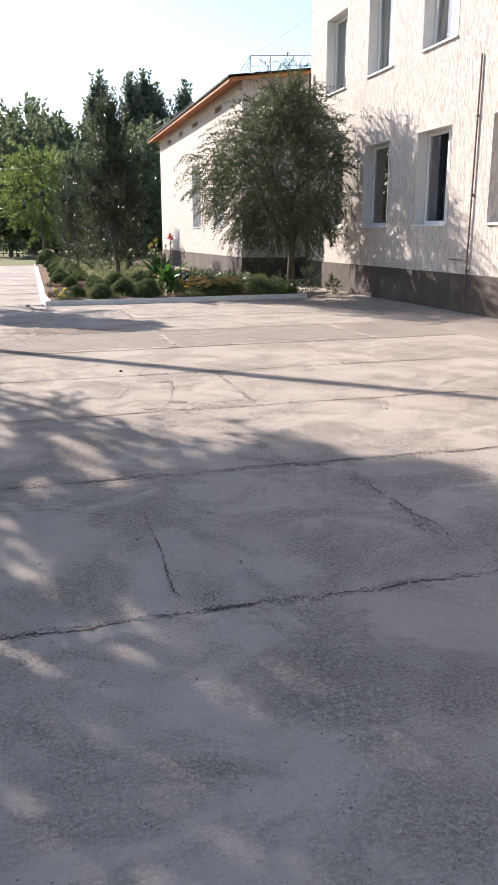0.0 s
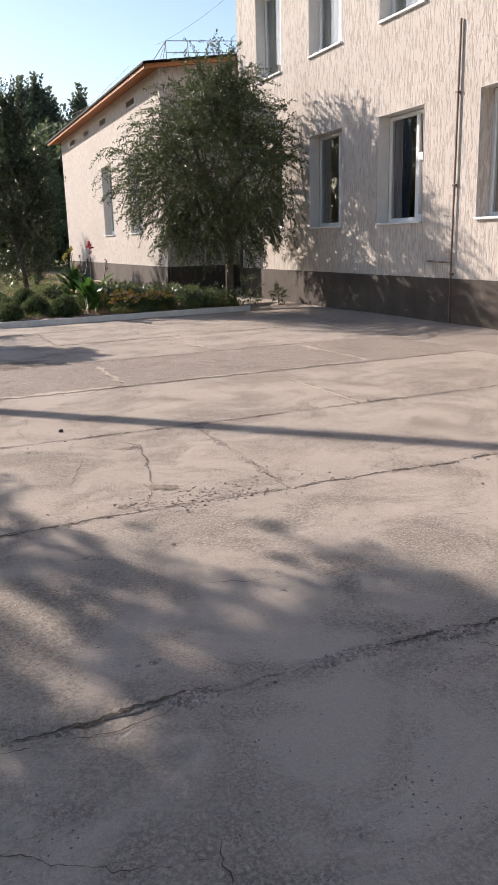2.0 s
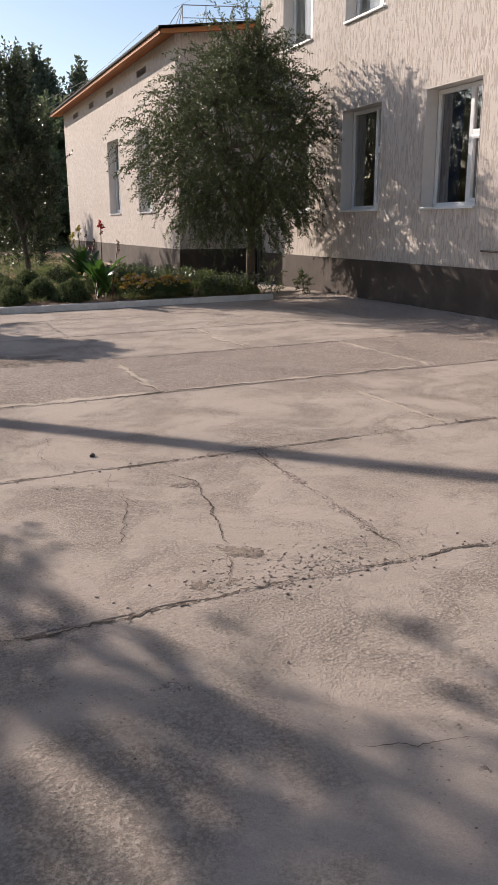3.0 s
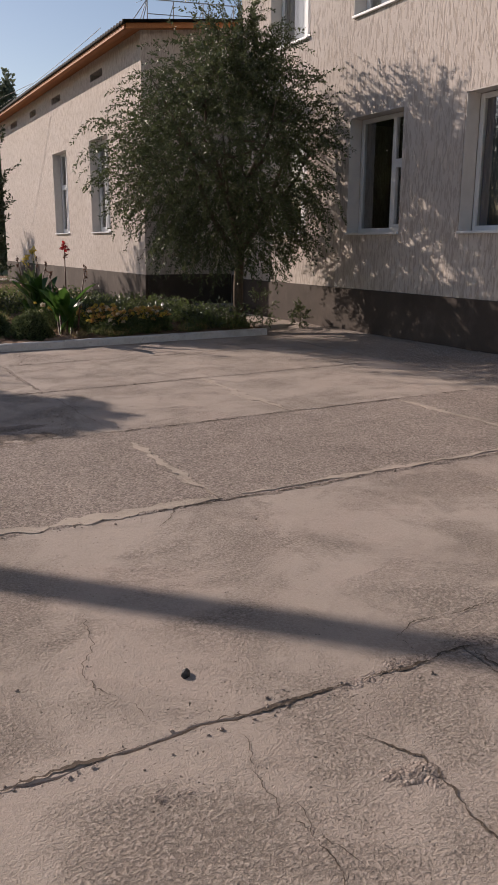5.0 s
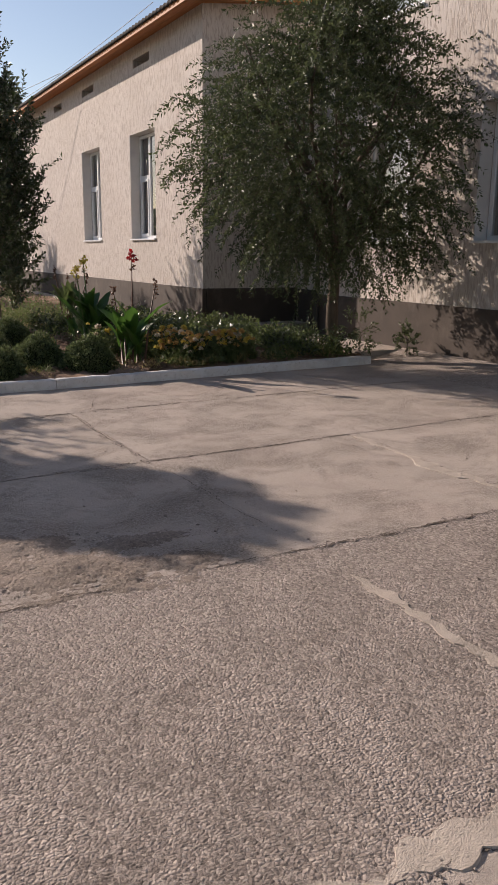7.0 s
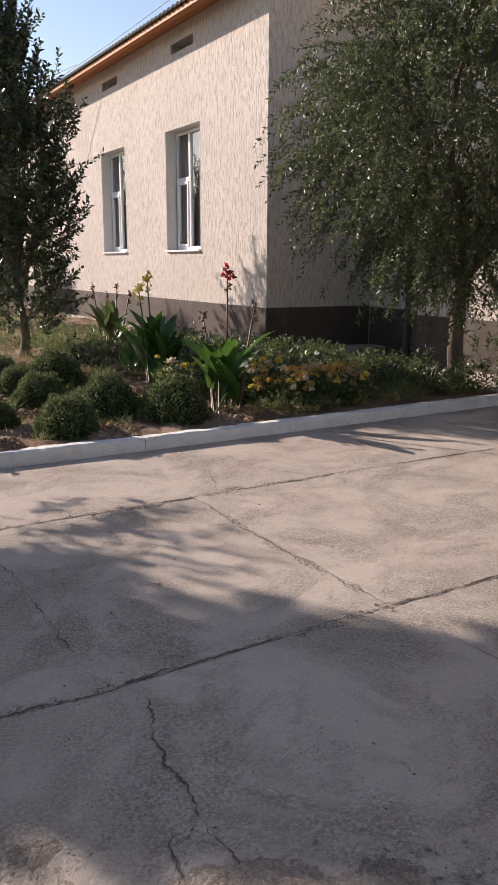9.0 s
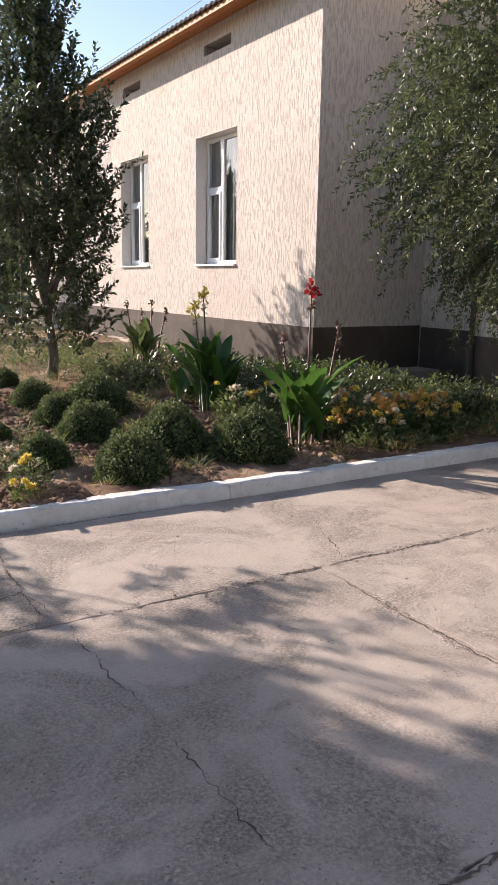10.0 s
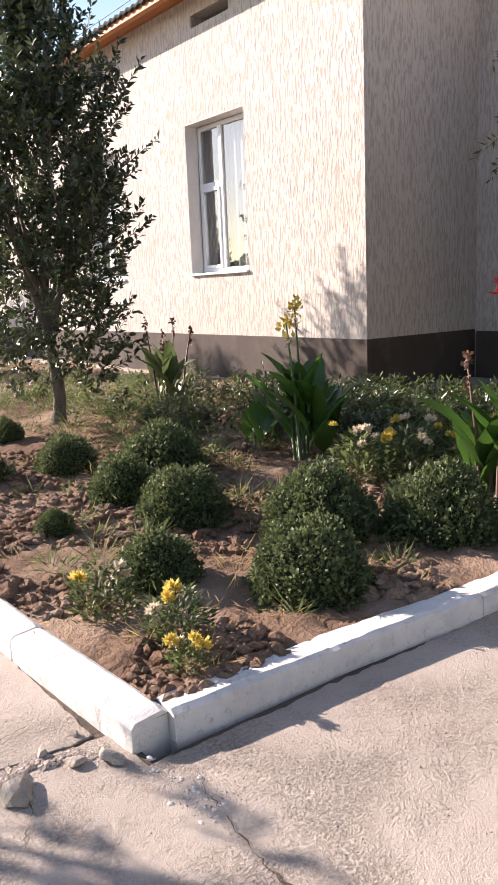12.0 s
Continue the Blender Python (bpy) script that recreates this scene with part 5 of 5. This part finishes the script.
scatter_weeds("leafy_herbs", [(3.7, 6.3, 20.8, 22.9, 80, 0.16, 0.30, 70), (5.6, 6.5, 19.0, 20.4, 26, 0.16, 0.38, 70), (2.9, 5.4, 22.0, 25.0, 50, 0.14, 0.30, 60)], 0.085, 0.034, LEAF_SHRUB, "dark leafy herbs in front of the wall", 91, "weeds")
scatter_weeds("grass_tufts", [(1.2, 5.2, 23.0, 27.0, 60, 0.16, 0.30, 60), (0.5, 2.6, 18.85, 20.6, 26, 0.09, 0.06, 26), (1.0, 2.6, 20.4, 23.0, 30, 0.10, 0.08, 26)], 0.14, 0.008, LEAF_WEED, "thin green grass tufts", 92, "grass")
scatter_weeds("dry_grass", [(0.5, 3.4, 18.8, 20.8, 46, 0.10, 0.05, 24), (1.4, 5.0, 21.0, 24.5, 70, 0.12, 0.10, 26), (3.2, 6.2, 18.8, 19.2, 40, 0.09, 0.10, 30)], 0.11, 0.006, LEAF_DRY, "straw-coloured dry grass and litter", 93, "grass")


def lumps(name, spots, mat, label, category, seed, kind="stuff"):
    """Small irregular stones or clods in one mesh."""
    rng = random.Random(seed)
    base = bmesh.new()
    bmesh.ops.create_icosphere(base, subdivisions=1, radius=1)
    bvs = [v.co.copy() for v in base.verts]
    bfs = [tuple(v.index for v in f.verts) for f in base.faces]
    base.free()
    pile = Pile()
    for x, y, z, r in spots:
        sx, sy, sz, a = rng.uniform(0.7, 1.3), rng.uniform(0.7, 1.3), rng.uniform(0.5, 0.9), rng.uniform(0, 6.28)
        out = []
        for v in bvs:
            k = r * rng.uniform(0.75, 1.2)
            px, py = v.x * sx * k, v.y * sy * k
            out.append((x + px * math.cos(a) - py * math.sin(a), y + px * math.sin(a) + py * math.cos(a), z + v.z * sz * k))
        pile.add(out, bfs)
    return tagged(raw(name, pile.v, pile.f, mat, flat=True), label, category, kind=kind)


crng = random.Random(12)
spots = []
for _ in range(15000):
    x, y = crng.uniform(0.36, 3.6), 18.72 + (crng.random() ** 1.6) * 4.6
    if noise.noise((x * 1.3, y * 1.3, 4.0)) > -0.12:
        r = 0.006 + 0.036 * crng.random() ** 3.2
        spots.append((x, y, bed_z(x, y) + r * 0.3, r))
lumps("soil_clods", spots, SOIL, "loose crumbly soil clods", "soil", 13)
spots = []
for _ in range(5200):
    k = crng.random()
    if k < 0.2:
        x, y = crng.uniform(-1.5, 5.5), crng.uniform(0.5, 18.3)
    elif k < 0.32:
        x, y = crng.uniform(6.5, 7.5), crng.uniform(9, 17.5)
    else:
        e = crng.randrange(5, 13)
        x = crng.uniform(-1.2, 5.0)
        y = edge_y(e, x) + crng.gauss(0, 0.035)
    r = 0.002 + 0.007 * crng.random() ** 4
    rise = 0.13 * smooth(6.6, 7.5, x) if x > 6.45 else 0
    spots.append((x, y, gz(x, y) + rise + r * 0.3, r))
for _ in range(3000):
    x, y = crng.gauss(0.45, 0.55), crng.gauss(13.3, 0.32)
    if noise.noise((x * 2.6, y * 2.6, 8.0)) > -0.05:
        r = 0.002 + 0.009 * crng.random() ** 2.5
        spots.append((x, y, gz(x, y), r))
for _ in range(500):
    x, y = crng.gauss(1.45, 0.3), crng.gauss(6.95, 0.12)
    spots.append((x, y, gz(x, y), 0.002 + 0.008 * crng.random() ** 2.5))
lumps("grit", spots, PAVE_ROUGH, "scattered grit and small stones on the paving", "gravel", 14)


def tar_lump(x, y, r):
    ob = lumps("tar_lump", [(x, y, gz(x, y) + r * 0.2, r)], CABLE, "black lump of tar stuck to the paving", "tar", 15, "")
    return ob


tar_lump(0.93, 9.12, 0.026)
spots = []
for _ in range(40):
    x, y = crng.gauss(0.30, 0.04), crng.gauss(18.36, 0.11)
    r = 0.003 + 0.010 * crng.random() ** 2
    spots.append((x, y, gz(x, y) + 0.002 - r * 0.5, r))
lumps("whitewash_drips", spots, WASH, "dried splashes of whitewash on the paving", "paint", 19)


def rubble(x, y, size, flatness, seed):
    bm = bmesh.new()
    bmesh.ops.create_icosphere(bm, subdivisions=2, radius=1)
    for v in bm.verts:
        n = noise.noise((v.co.x * 1.3 + seed, v.co.y * 1.3, v.co.z * 1.3))
        q = v.co * (1 + 0.7 * n)
        cut = Vector((0.8, 0.5, 0.33)).normalized()
        for way, far_ in ((cut, 0.55), (Vector((-0.6, 0.7, 0.3)).normalized(), 0.6), (Vector((0.2, -0.9, 0.4)).normalized(), 0.5), (Vector((0, 0, 1)), 0.6)):
            over = q.dot(way) - far_
            if over > 0:
                q = q - way * over
        v.co = Vector((q.x * size, q.y * size * 0.7, q.z * size * flatness))
    ob = part("concrete_fragment", bm, STONE, None)
    ob.location = (x, y, gz(x, y) + size * flatness * 0.62)
    ob.rotation_euler = (0, 0, seed)
    tagged(ob, "broken pale concrete fragment lying on the paving", "rubble", "concrete fragments")


for i, (x, y, s, fl) in enumerate(((-0.13, 18.72, 0.085, 0.42), (0.19, 18.70, 0.062, 0.32), (0.09, 18.75, 0.05, 0.35), (-0.02, 17.75, 0.035, 0.6), (0.02, 18.88, 0.03, 0.5), (0.16, 18.92, 0.022, 0.5), (0.26, 19.9, 0.03, 0.6), (-0.3, 18.9, 0.03, 0.5))):
    rubble(x, y, s, fl, 1.0 + i * 0.8)
